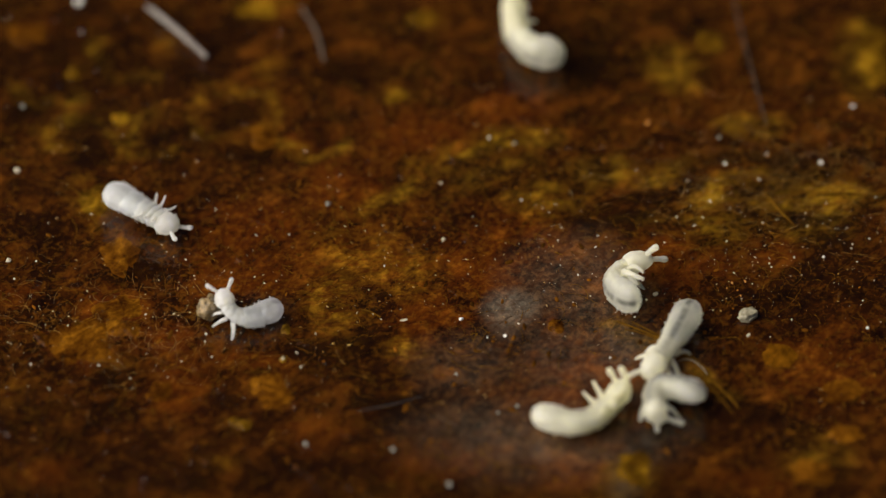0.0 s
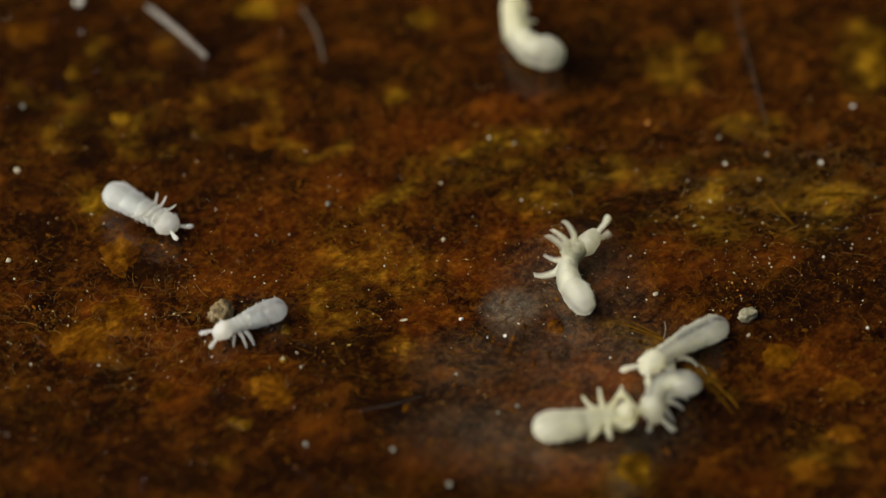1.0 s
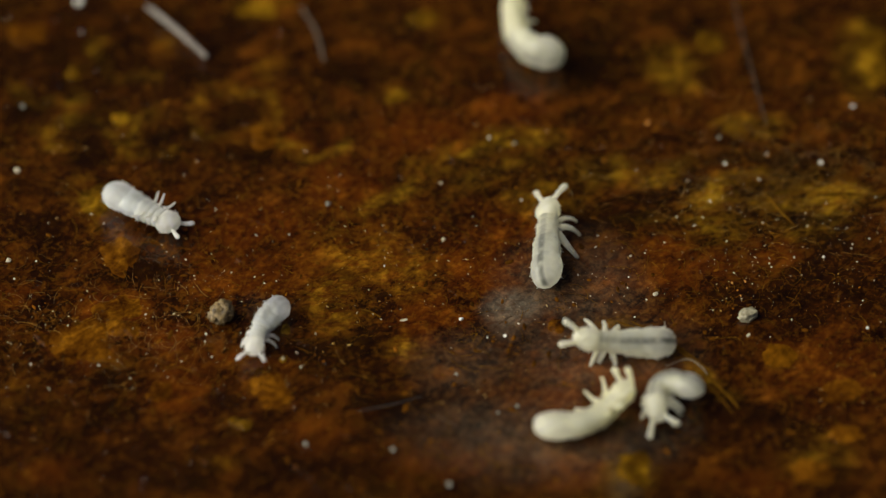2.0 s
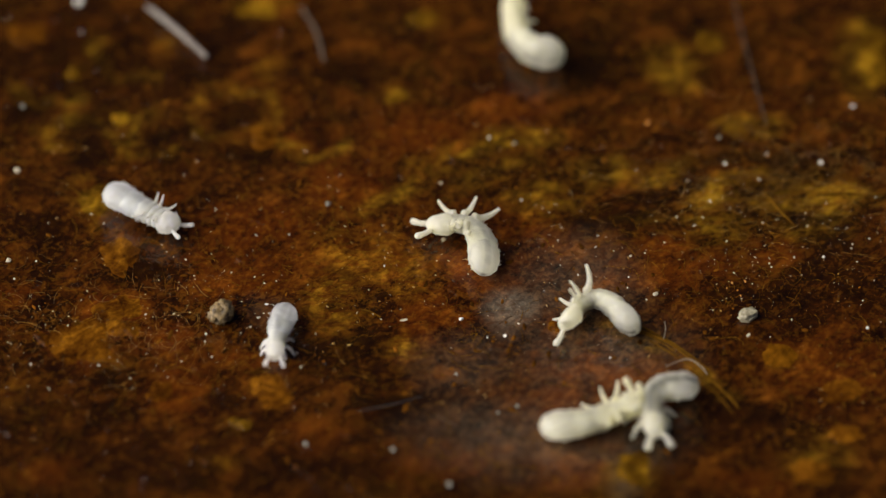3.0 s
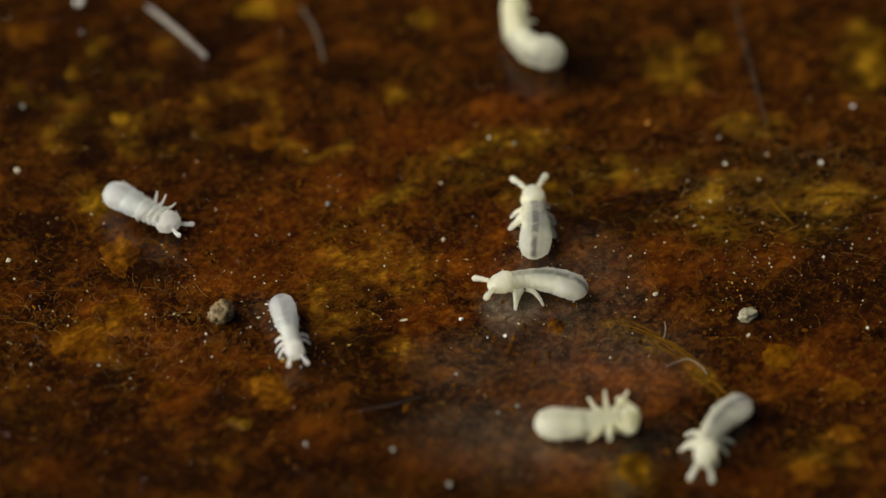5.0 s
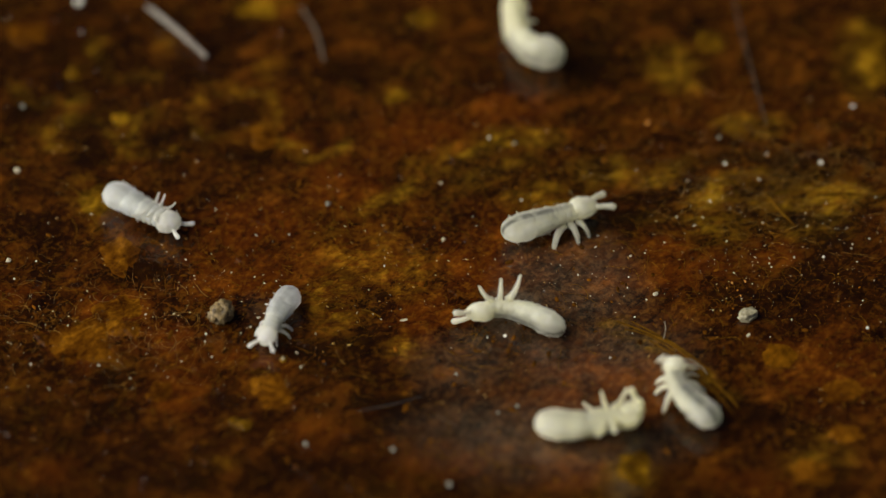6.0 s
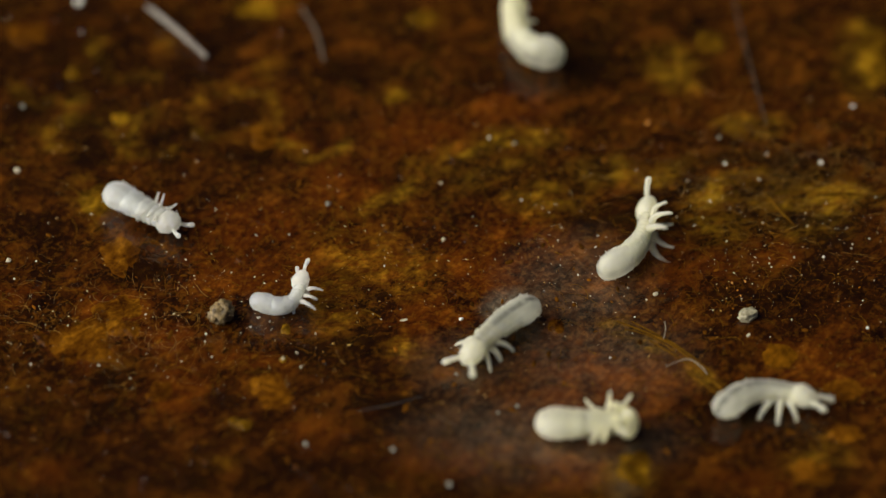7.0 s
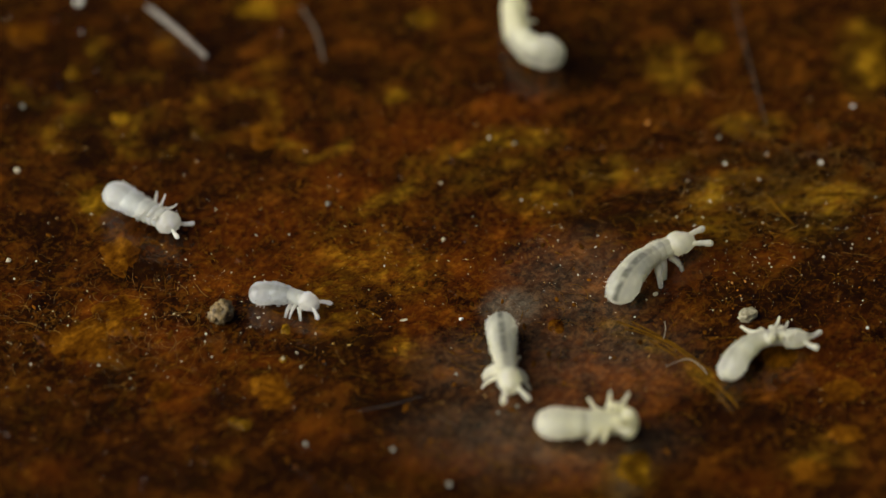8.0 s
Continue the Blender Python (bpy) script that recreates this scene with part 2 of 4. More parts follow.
def tube(path, radii, sides=8, verts=None, faces=None):
    """A closed round tube along a path with a radius at each point."""
    verts = [] if verts is None else verts
    faces = [] if faces is None else faces
    base, n = len(verts), len(path)
    pts = [Vector(p) for p in path]
    ref = Vector((0, 0, 1))
    for i, p in enumerate(pts):
        t = (pts[min(i + 1, n - 1)] - pts[max(i - 1, 0)]).normalized()
        u = ref - t * ref.dot(t)
        if u.length < 0.1:
            u = Vector((1, 0, 0)) - t * t.x
        u.normalize()
        s = t.cross(u)
        for j in range(sides):
            a = 2 * math.pi * j / sides
            verts.append(tuple(p + (u * math.cos(a) + s * math.sin(a)) * radii[i]))
    for i in range(n - 1):
        for j in range(sides):
            a, b = base + i * sides + j, base + i * sides + (j + 1) % sides
            faces.append((a, b, b + sides, a + sides))
    faces.append(tuple(base + j for j in reversed(range(sides))))
    faces.append(tuple(base + (n - 1) * sides + j for j in range(sides)))
    return verts, faces


def smooth_path(points, steps):
    """Points along a soft curve through a few given ones."""
    pts = [Vector(p) for p in points]
    out = []
    for i in range(len(pts) - 1):
        a, b = pts[max(i - 1, 0)], pts[i]
        c, d = pts[i + 1], pts[min(i + 2, len(pts) - 1)]
        for q in range(steps):
            u = q / steps
            out.append(0.5 * (2 * b + (c - a) * u + (2 * a - 5 * b + 4 * c - d) * u * u + (3 * b - a - 3 * c + d) * u ** 3))
    out.append(pts[-1])
    return out


def barrel(length, width, height, power, seed, taper=0.0, rings=11, sides=18, rough=0.030, bristles=0):
    """A plump body ring along y: rounded ends, a slightly knobbly skin, a few short bristles."""
    rng = random.Random(seed)
    verts, faces = [], []
    for i in range(rings):
        u = -math.cos(math.pi * (i + 0.35) / (rings - 0.3))
        r = (1 - abs(u) ** power) ** (1 / power)
        w = 1 + taper * u
        for j in range(sides):
            a = 2 * math.pi * j / sides
            x, z = math.cos(a) * width * r * w, math.sin(a) * height * r * w
            if z < 0:
                z *= 0.9
            k = 1 + rough * 4 * noise.noise((x * 9 + seed, u * 3, z * 9)) + rough * 1.7 * noise.noise((x * 21, u * length * 21, z * 21 + seed))
            verts.append((x * k, u * length, z * k))
    for i in range(rings - 1):
        for j in range(sides):
            a, b = i * sides + j, i * sides + (j + 1) % sides
            faces.append((a, b, b + sides, a + sides))
    faces.append(tuple(reversed(range(sides))))
    faces.append(tuple((rings - 1) * sides + j for j in range(sides)))
    for _ in range(bristles):
        a, u = rng.uniform(0, 2 * math.pi), rng.uniform(-0.9, 0.9)
        r = (1 - abs(u) ** power) ** (1 / power) * (1 + taper * u)
        n = Vector((math.cos(a), -0.25, math.sin(a)))
        p = Vector((math.cos(a) * width * r, u * length, math.sin(a) * height * r * (0.9 if math.sin(a) < 0 else 1)))
        if abs(p.x) < 0.16:
            continue
        tube([p * 0.98, p + n * 0.02, p + n * rng.uniform(0.03, 0.05)], [0.010, 0.008, 0.004], 4, verts, faces)
    return verts, faces


def lump(rx, ry, rz, seed, rough=0.35, rings=7, sides=10, power=2.4, freq=1.6):
    """An irregular grain round the origin."""
    verts, faces = [], []
    for i in range(rings):
        u = -math.cos(math.pi * (i + 0.4) / (rings - 0.2))
        r = (1 - abs(u) ** power) ** (1 / power)
        for j in range(sides):
            a = 2 * math.pi * j / sides
            d = Vector((math.cos(a) * r, math.sin(a) * r, u))
            k = 1 + rough * noise.noise(d * freq + Vector((seed * 3.1, seed * 1.7, 0)))
            k += rough * 0.5 * noise.noise(d * freq * 2.6 + Vector((0, seed * 2.3, seed)))
            verts.append((d.x * rx * k, d.y * ry * k, d.z * rz * k))
    for i in range(rings - 1):
        for j in range(sides):
            a, b = i * sides + j, i * sides + (j + 1) % sides
            faces.append((a, b, b + sides, a + sides))
    faces.append(tuple(reversed(range(sides))))
    faces.append(tuple((rings - 1) * sides + j for j in range(sides)))
    return verts, faces


# ---- the wet wood ----
STAINS = []


def stain(kind, x, y, rx, ry, turn=0, much=0.8):
    """A blotch on the wood: ochre or rust fibre, black decay and painted shade, grey mould and painted haze."""
    STAINS.append((("ochre", "rust", "rot_and_shade", "film").index(kind), x, y, rx, ry, radians(turn), much))


stain("rust", -7.64, 5.25, 0.39, 0.45)
stain("rust", -6.75, 4.33, 0.20, 0.23, 0, 0.8)
stain("ochre", -6.75, 4.33, 0.20, 0.23, 0, 0.48)
stain("rust", -5.93, 3.19, 0.29, 0.27, 0, 0.8)
stain("ochre", -5.93, 3.19, 0.29, 0.27, 0, 0.48)
stain("rust", -5.20, 4.99, 0.20, 0.35, 0, 0.8)
stain("ochre", -5.20, 4.99, 0.20, 0.35, 0, 0.48)
stain("rust", -7.15, 2.66, 0.27, 0.35, 40, 0.8)
stain("ochre", -7.15, 2.66, 0.27, 0.35, 40, 0.48)
stain("rust", -5.74, 2.34, 0.16, 0.21, 0, 0.8)
stain("ochre", -5.74, 2.34, 0.16, 0.21, 0, 0.48)
stain("rust", -4.52, 3.35, 0.16, 0.60, 0, 0.8)
stain("ochre", -4.52, 3.35, 0.16, 0.60, 0, 0.48)
stain("rust", -4.02, 3.95, 0.51, 0.16, 0, 0.8)
stain("ochre", -4.02, 3.95, 0.51, 0.16, 0, 0.48)
stain("rust", -3.17, 3.42, 0.16, 0.47, 0, 0.8)
stain("ochre", -3.17, 3.42, 0.16, 0.47, 0, 0.48)
stain("rust", -3.57, 2.72, 0.51, 0.19, 0, 0.8)
stain("ochre", -3.57, 2.72, 0.51, 0.19, 0, 0.48)
stain("rust", -3.42, 2.75, 0.41, 0.27)
stain("rust", -3.19, 4.40, 0.22, 0.20, 0, 0.8)
stain("ochre", -3.19, 4.40, 0.22, 0.20, 0, 0.48)
stain("rust", -3.49, 6.02, 0.53, 0.29, 0, 0.8)
stain("ochre", -3.49, 6.02, 0.53, 0.29, 0, 0.48)
stain("rust", -0.25, 5.67, 0.29, 0.27, 0, 0.8)
stain("ochre", -0.25, 5.67, 0.29, 0.27, 0, 0.48)
stain("rust", -0.88, 3.84, 0.24, 0.20, 0, 0.8)
stain("ochre", -0.88, 3.84, 0.24, 0.20, 0, 0.48)
stain("rust", -2.53, 2.72, 0.71, 0.37)
stain("rust", -0.40, 1.90, 0.46, 0.29, 30, 0.8)
stain("ochre", -0.40, 1.90, 0.46, 0.29, 30, 0.48)
stain("rust", -6.40, 1.22, 0.31, 0.48, 0, 0.8)
stain("ochre", -6.40, 1.22, 0.31, 0.48, 0, 0.48)
stain("rust", -4.98, 1.22, 0.22, 0.35)
stain("rot_and_shade", -3.74, 5.32, 0.43, 0.56)
stain("rot_and_shade", -1.72, 4.26, 0.63, 0.40)
stain("rot_and_shade", -6.41, 2.31, 0.51, 0.45)
stain("rot_and_shade", -3.90, 3.31, 0.46, 0.35)
stain("rot_and_shade", -7.86, 3.28, 0.41, 0.37)
stain("rot_and_shade", -3.56, 2.24, 0.53, 0.21)
stain("rot_and_shade", -4.76, 4.26, 0.41, 0.27)
stain("rot_and_shade", -7.31, 0.55, 0.45, 0.35)
stain("rust", -3.42, 0.55, 1.33, 0.67)
stain("rust", -1.79, 1.42, 0.82, 0.80)
stain("rust", -2.28, -0.12, 0.61, 0.80)
# Next two: shaded hollows painted flat, as the mesh has no such depth.
stain("rot_and_shade", 2.64, 4.54, 0.63, 0.80, 0, 0.95)
stain("rot_and_shade", 3.09, 0.75, 1.02, 0.48, 8, 0.9)
stain("rot_and_shade", 5.23, 2.15, 0.45, 0.19)
stain("rot_and_shade", 4.76, 5.32, 0.41, 0.37)
stain("rot_and_shade", 5.79, 4.54, 0.29, 0.80)
stain("rot_and_shade", 6.67, 1.90, 0.71, 0.27, 10)
stain("rot_and_shade", 7.42, 0.21, 0.61, 0.48)
stain("rot_and_shade", 3.58, 2.11, 0.63, 0.21, 12)
stain("ochre", 4.26, 4.40, 0.53, 0.53)
stain("ochre", 5.02, 5.08, 0.24, 0.32)
stain("ochre", 7.95, 4.75, 0.53, 0.93, 0, 1)
stain("ochre", 0.37, 2.28, 0.71, 0.37, 25, 0.55)
stain("ochre", 2.85, 1.87, 0.67, 0.32, 12)
stain("ochre", 4.88, 0.66, 0.65, 0.45, 0, 0.65)
stain("ochre", 6.34, 1.36, 1.12, 0.61, 0, 0.6)
stain("ochre", 7.37, 1.29, 0.65, 0.29)
stain("rust", 1.21, 3.42, 0.92, 0.67)
stain("rust", 0.77, -0.39, 1.22, 0.80, 0, 0.8)
stain("rust", 2.76, -3.38, 1.63, 1.07, 0, 0.75)
stain("rust", -0.24, -1.57, 0.92, 0.67, 0, 0.75)
stain("rust", -3.70, -0.52, 1.22, 0.80, 0, 0.8)
stain("rust", 6.98, -2.61, 1.22, 1.33, 0, 0.6)
stain("rot_and_shade", 6.89, -4.64, 1.53, 1.20, 0, 0.5)
stain("rot_and_shade", 3.90, -5.39, 1.63, 0.53, 0, 0.4)
stain("ochre", 5.68, 3.00, 0.61, 0.27)
stain("ochre", 1.62, 2.72, 0.51, 0.27)
stain("ochre", 6.72, 0.55, 0.61, 0.40)
stain("rust", 4.54, -0.52, 1.02, 0.45)
stain("rust", 6.08, 0.01, 0.61, 0.35)
stain("rust", -5.86, -1.37, 0.67, 0.48, 0, 0.95)
stain("rust", -7.09, -2.06, 0.20, 0.24)
stain("rust", -6.47, -2.28, 0.63, 0.53, 0, 0.95)
stain("rust", -4.54, -3.25, 0.71, 0.67)
stain("rust", -4.87, -2.09, 0.67, 0.53)
stain("rust", -3.04, -3.25, 0.45, 0.53)
stain("rust", -3.04, -3.18, 0.31, 0.32, 0, 0.8)
stain("ochre", -3.04, -3.18, 0.31, 0.32, 0, 0.42)
stain("rust", -3.57, -4.01, 0.26, 0.16, 0, 0.8)
stain("ochre", -3.57, -4.01, 0.26, 0.16, 0, 0.48)
stain("rust", -4.00, -4.74, 0.41, 0.17, 0, 0.8)
stain("ochre", -4.00, -4.74, 0.41, 0.17, 0, 0.48)
stain("rust", -6.85, -5.01, 0.67, 0.40)
stain("rust", -1.85, -1.96, 0.45, 0.37, 0, 0.8)
stain("ochre", -1.85, -1.96, 0.45, 0.37, 0, 0.48)
stain("rust", -0.72, -2.35, 0.43, 0.40, 0, 0.8)
stain("ochre", -0.72, -2.35, 0.43, 0.40, 0, 0.48)
stain("rust", -1.86, -1.24, 0.55, 0.51, 0, 0.8)
stain("ochre", -1.86, -1.24, 0.55, 0.51, 0, 0.54)
stain("rust", -0.65, -0.52, 0.61, 0.53, 0, 0.8)
stain("ochre", -0.65, -0.52, 0.61, 0.53, 0, 0.36)
stain("rot_and_shade", -5.43, -0.52, 0.63, 0.37)
stain("rot_and_shade", -6.00, -2.89, 0.84, 0.24)
stain("rot_and_shade", -3.83, -3.53, 0.43, 0.19)
stain("rot_and_shade", -1.29, -3.57, 0.96, 0.32, 5, 0.9)
# Painted shadow below the small springtail beside the pellet.
stain("rot_and_shade", -1.65, -2.15, 0.61, 0.24)
stain("rot_and_shade", -4.77, -5.26, 0.86, 0.37)
stain("rust", -3.45, -2.61, 0.82, 0.35)
stain("rust", 2.03, -1.76, 0.27, 0.29, 0, 0.95)
stain("rust", 2.17, -2.61, 0.67, 0.48)
stain("ochre", 3.49, -1.96, 0.61, 0.21, -35, 0.8)
stain("ochre", 4.76, -3.12, 0.61, 0.19, -45, 0.8)
stain("ochre", 5.97, -2.41, 0.27, 0.20, 0, 0.5)
stain("rust", 5.97, -2.41, 0.41, 0.35, 0, 1)
stain("rust", 7.10, -3.29, 0.49, 0.29, 0, 1)
stain("ochre", 6.59, -4.70, 0.55, 0.48, 0, 0.4)
stain("ochre", 3.26, -5.20, 0.41, 0.45, 0, 0.7)
# Another shaded hollow, painted dark on level wood.
stain("rot_and_shade", 4.91, -4.07, 0.67, 0.56, 0, 0.70)
stain("rot_and_shade", 5.33, -1.11, 0.65, 0.24)
stain("rot_and_shade", 6.83, -1.63, 0.82, 0.24)
stain("rot_and_shade", 3.63, -4.33, 0.61, 0.35)
stain("rot_and_shade", 5.54, -3.76, 0.51, 0.27)
stain("rust", -2.22, -4.26, 0.71, 0.53)
stain("rust", -0.04, -4.89, 1.33, 0.48)
stain("rust", 2.13, -5.14, 0.82, 0.35)
stain("rust", 4.04, 0.15, 0.51, 0.32)
stain("rust", -7.64, -1.05, 0.41, 0.40)
stain("film", 1.22, -1.46, 0.50, 0.52, 0, 0.36)
# The wide faint ones paint mauve haze reflected in the water.
stain("film", 0.46, -2.67, 0.92, 0.75, 0, 0.07)
stain("film", 1.75, -4.26, 2.04, 0.93, 0, 0.11)
stain("film", 2.40, -0.78, 1.12, 1.07, 0, 0.10)
stain("film", 2.77, -2.48, 1.53, 1.07, 0, 0.09)
# Upright pale streak: painted reflection below the plump springtail.
stain("film", 3.22, -4.89, 0.27, 0.80, 0, 0.10)
stain("film", -3.18, -1.37, 0.41, 0.27, 0, 0.05)
stain("rust", -0.86, 0.55, 0.61, 0.67, 0, 0.6)
stain("rust", 3.21, -0.52, 0.61, 0.53, 0, 0.7)
stain("rust", 5.38, -5.39, 0.92, 0.32, 0, 0.7)
stain("rust", -7.53, -3.38, 0.31, 0.53, 0, 0.8)
stain("ochre", -7.53, -3.38, 0.31, 0.53, 0, 0.30)
stain("rust", -5.86, -2.61, 0.31, 0.19, 0, 0.8)
stain("ochre", -5.86, -2.61, 0.31, 0.19, 0, 0.36)
# These wide faint ones paint light falling off towards the sides.
stain("rot_and_shade", -6.54, 4.12, 2.65, 2.26, 0, 0.52)
stain("rot_and_shade", -6.88, -4.39, 2.35, 1.60, 0, 0.50)
stain("rot_and_shade", -1.83, -4.14, 2.65, 1.73, 0, 0.62)
stain("rot_and_shade", 0.16, -5.51, 1.63, 0.53, 0, 0.4)
stain("rot_and_shade", 6.46, -0.78, 1.94, 1.47, 0, 0.52)
stain("rot_and_shade", -7.26, -2.61, 0.92, 0.67, 0, 0.25)
stain("rot_and_shade", -4.69, 1.90, 1.22, 0.53, 0, 0.35)
stain("rot_and_shade", -2.24, -3.25, 1.22, 0.53, 0, 0.4)
stain("rust", -1.47, 0.15, 0.92, 0.93, 20, 0.8)
stain("ochre", -1.47, 0.15, 0.92, 0.93, 20, 0.33)
stain("rust", 1.19, 0.28, 1.22, 0.93, 0, 0.7)
stain("ochre", 0.99, 1.90, 0.82, 0.29, 30, 0.55)
stain("rust", -0.35, 2.72, 1.02, 0.67, 0, 0.8)
stain("ochre", 1.81, 1.22, 0.71, 0.53, 0, 0.5)


def knot(x, y, rx, ry, turns=(0, 360), much=0.75):
    """The wall of a rotted cell: an arc of ochre fibre round a hollow painted dark."""
    stain("rot_and_shade", x, y, rx * 0.62, ry * 0.62, 0, 0.8)
    for i in range(13):
        a = radians(turns[0] + (turns[1] - turns[0]) * i / 12)
        k = 1 + 0.10 * math.sin(5 * a + x)
        stain("ochre", x + rx * k * math.cos(a), y + ry * k * math.sin(a), 0.13 + 0.04 * math.sin(3 * a + y), 0.13, 0, much)


knot(-3.81, 3.24, 0.82, 0.69, (-40, 230))
knot(-6.58, 2.59, 0.63, 0.56, (20, 190))
knot(-5.34, 2.76, 0.41, 0.53, (90, 320))
knot(-2.33, 2.82, 0.61, 0.60, (200, 330))
knot(-7.22, 4.01, 0.61, 0.53, (180, 330))
knot(-5.73, 4.85, 0.71, 0.67, (150, 300))
stain("ochre", 5.32, 1.63, 0.82, 0.21, 8, 0.85)
stain("ochre", 7.06, 1.28, 1.12, 0.17, 4, 0.9)
stain("ochre", 6.64, 0.95, 0.92, 0.15, -6, 0.8)
stain("ochre", 4.95, 1.18, 0.61, 0.21, 15, 0.85)
stain("ochre", 4.09, 1.86, 0.61, 0.21, 25, 0.8)
stain("ochre", 6.31, 1.73, 0.51, 0.13, -20, 0.8)
stain("ochre", 4.77, 0.47, 0.41, 0.29, 0, 0.85)
stain("ochre", 3.55, 0.78, 0.46, 0.13, 8, 0.6)
stain("ochre", 0.48, 2.34, 0.61, 0.19, 35, 0.9)
stain("ochre", -0.25, 1.80, 0.61, 0.19, 28, 0.8)
stain("ochre", -0.97, 1.25, 0.71, 0.17, 25, 0.7)
stain("ochre", 1.00, 2.69, 0.31, 0.29, 0, 0.85)
stain("rot_and_shade", 6.17, 2.18, 1.12, 0.20, 0, 0.85)
stain("rot_and_shade", 7.42, 2.32, 0.71, 0.17, 0, 0.8)
stain("rot_and_shade", 3.56, 1.25, 0.82, 0.29, 10, 0.8)
stain("rot_and_shade", 4.39, 1.52, 0.41, 0.19, 12, 0.8)
stain("rot_and_shade", 6.73, 0.69, 1.12, 0.19, -5, 0.7)
stain("rot_and_shade", 5.78, 1.32, 0.61, 0.12, 5, 0.75)
stain("rot_and_shade", 2.85, 1.93, 0.41, 0.40, 0, 0.6)
stain("rot_and_shade", 4.74, 2.76, 0.61, 0.16, 0, 0.6)
stain("rot_and_shade", -3.50, -0.36, 0.71, 0.40, 10, 0.5)
stain("rot_and_shade", -2.45, -2.39, 0.71, 0.29, 0, 0.65)
# These two paint the shade that springtails cast to their right.
stain("rot_and_shade", 3.43, -0.16, 0.61, 0.53, 0, 0.4)
stain("rot_and_shade", 1.47, -2.58, 0.51, 0.80, 0, 0.4)


def build_ground():
    far = [12, 15, 20, 28, 40, 60, 100, 200]
    xs = [-q for q in reversed(far)] + [-10 + 0.08 * i for i in range(251)] + far
    ys = [-q for q in reversed(far)] + [-8 + 0.08 * i for i in range(213)] + far
    verts = [(x, y, wood_z(x, y)) for y in ys for x in xs]
    w = len(xs)
    faces = [(j * w + i, j * w + i + 1, (j + 1) * w + i + 1, (j + 1) * w + i)
             for j in range(len(ys) - 1) for i in range(w - 1)]
    me = mesh_of("ground", verts, faces, WOOD)
    place = np.array(verts)
    warp = np.array([[noise.noise((x * f, y * f, z)) for f, z in ((0.9, 40.0), (0.9, 50.0), (2.6, 60.0), (2.6, 70.0))]
                     for x, y, _ in verts])
    wx = place[:, 0] + 0.22 * warp[:, 0] + 0.10 * warp[:, 2]
    wy = place[:, 1] + 0.22 * warp[:, 1] + 0.10 * warp[:, 3]
    far_field = np.clip((np.hypot(place[:, 0], place[:, 1]) - 9) / 4, 0, 1)
    tones = np.zeros((len(verts), 4))
    tones[:, 0] = np.clip(0.15 + 0.5 * warp[:, 0], 0, 0.5) * far_field
    tones[:, 1] = np.clip(0.45 + 0.5 * warp[:, 1], 0, 0.8) * far_field + 0.16 * (1 - far_field)
    for kind, x, y, rx, ry, turn, much in STAINS:
        dx, dy = wx - x, wy - y
        u = (dx * math.cos(turn) + dy * math.sin(turn)) / rx
        v = (-dx * math.sin(turn) + dy * math.cos(turn)) / ry
        inside = much * np.clip(1.5 - 1.0 * np.hypot(u, v), 0, 1) ** 1.2
        tones[:, kind] = np.maximum(tones[:, kind], np.minimum(inside, much))
    film = tones[:, 3].copy()
    tones[:, 3] = 1
    me.attributes.new("stains", "FLOAT_COLOR", "POINT").data.foreach_set("color", tones.ravel())
    me.attributes.new("film", "FLOAT", "POINT").data.foreach_set("value", film)
    return tagged(new("ground", me), "wet brown rotting wood with rusty and ochre blotches", "ground", kind="structure")


def flake(x, y, rx, ry, turn, material, seed, high=0.045):
    """A softened chip of wood, lumpy on top, its ragged rim sunk in the pulp."""
    verts, faces, sides, rings = [], [], 30, 8
    for i in range(rings + 1):
        r = 1.15 * (1 - i / rings) ** 0.8 + 0.02
        for j in range(sides):
            a = 2 * math.pi * j / sides
            c, w = math.cos(a), math.sin(a)
            k = r * (1 + 0.28 * noise.noise((c * 1.2 + seed, w * 1.2, seed * 0.7)) + 0.07 * noise.noise((c * 3.5 + seed, w * 3.5, 5.0)))
            k /= (abs(c) ** 3 + abs(w) ** 3) ** (1 / 3)
            gx, gy = c * rx * k, w * ry * k
            rx_z = 0.62 - r * r
            z = high * rx_z + 0.014 * noise.noise((gx * 5 + seed, gy * 5, 2.0)) + 0.012 * noise.noise((gx * 13, gy * 13 + seed, 4.0))
            verts.append((gx, gy, z if i else -0.06))
    for i in range(rings):
        for j in range(sides):
            a, b = i * sides + j, i * sides + (j + 1) % sides
            faces.append((a, b, b + sides, a + sides))
    faces.append(tuple(rings * sides + j for j in range(sides)))
    faces.append(tuple(reversed(range(sides))))
    ob = new("wood_flake", mesh_of("wood_flake", verts, faces, material))
    ob.matrix_basis = pose(x * MM, y * MM, wood_z(x, y) * MM, 0, 0, turn)
    tone = "rusty orange" if material is FLAKE_RUST else "ochre yellow"
    return tagged(ob, tone + " chip of soft wood sunk in wet pulp", "wood flake", "chips of wood")


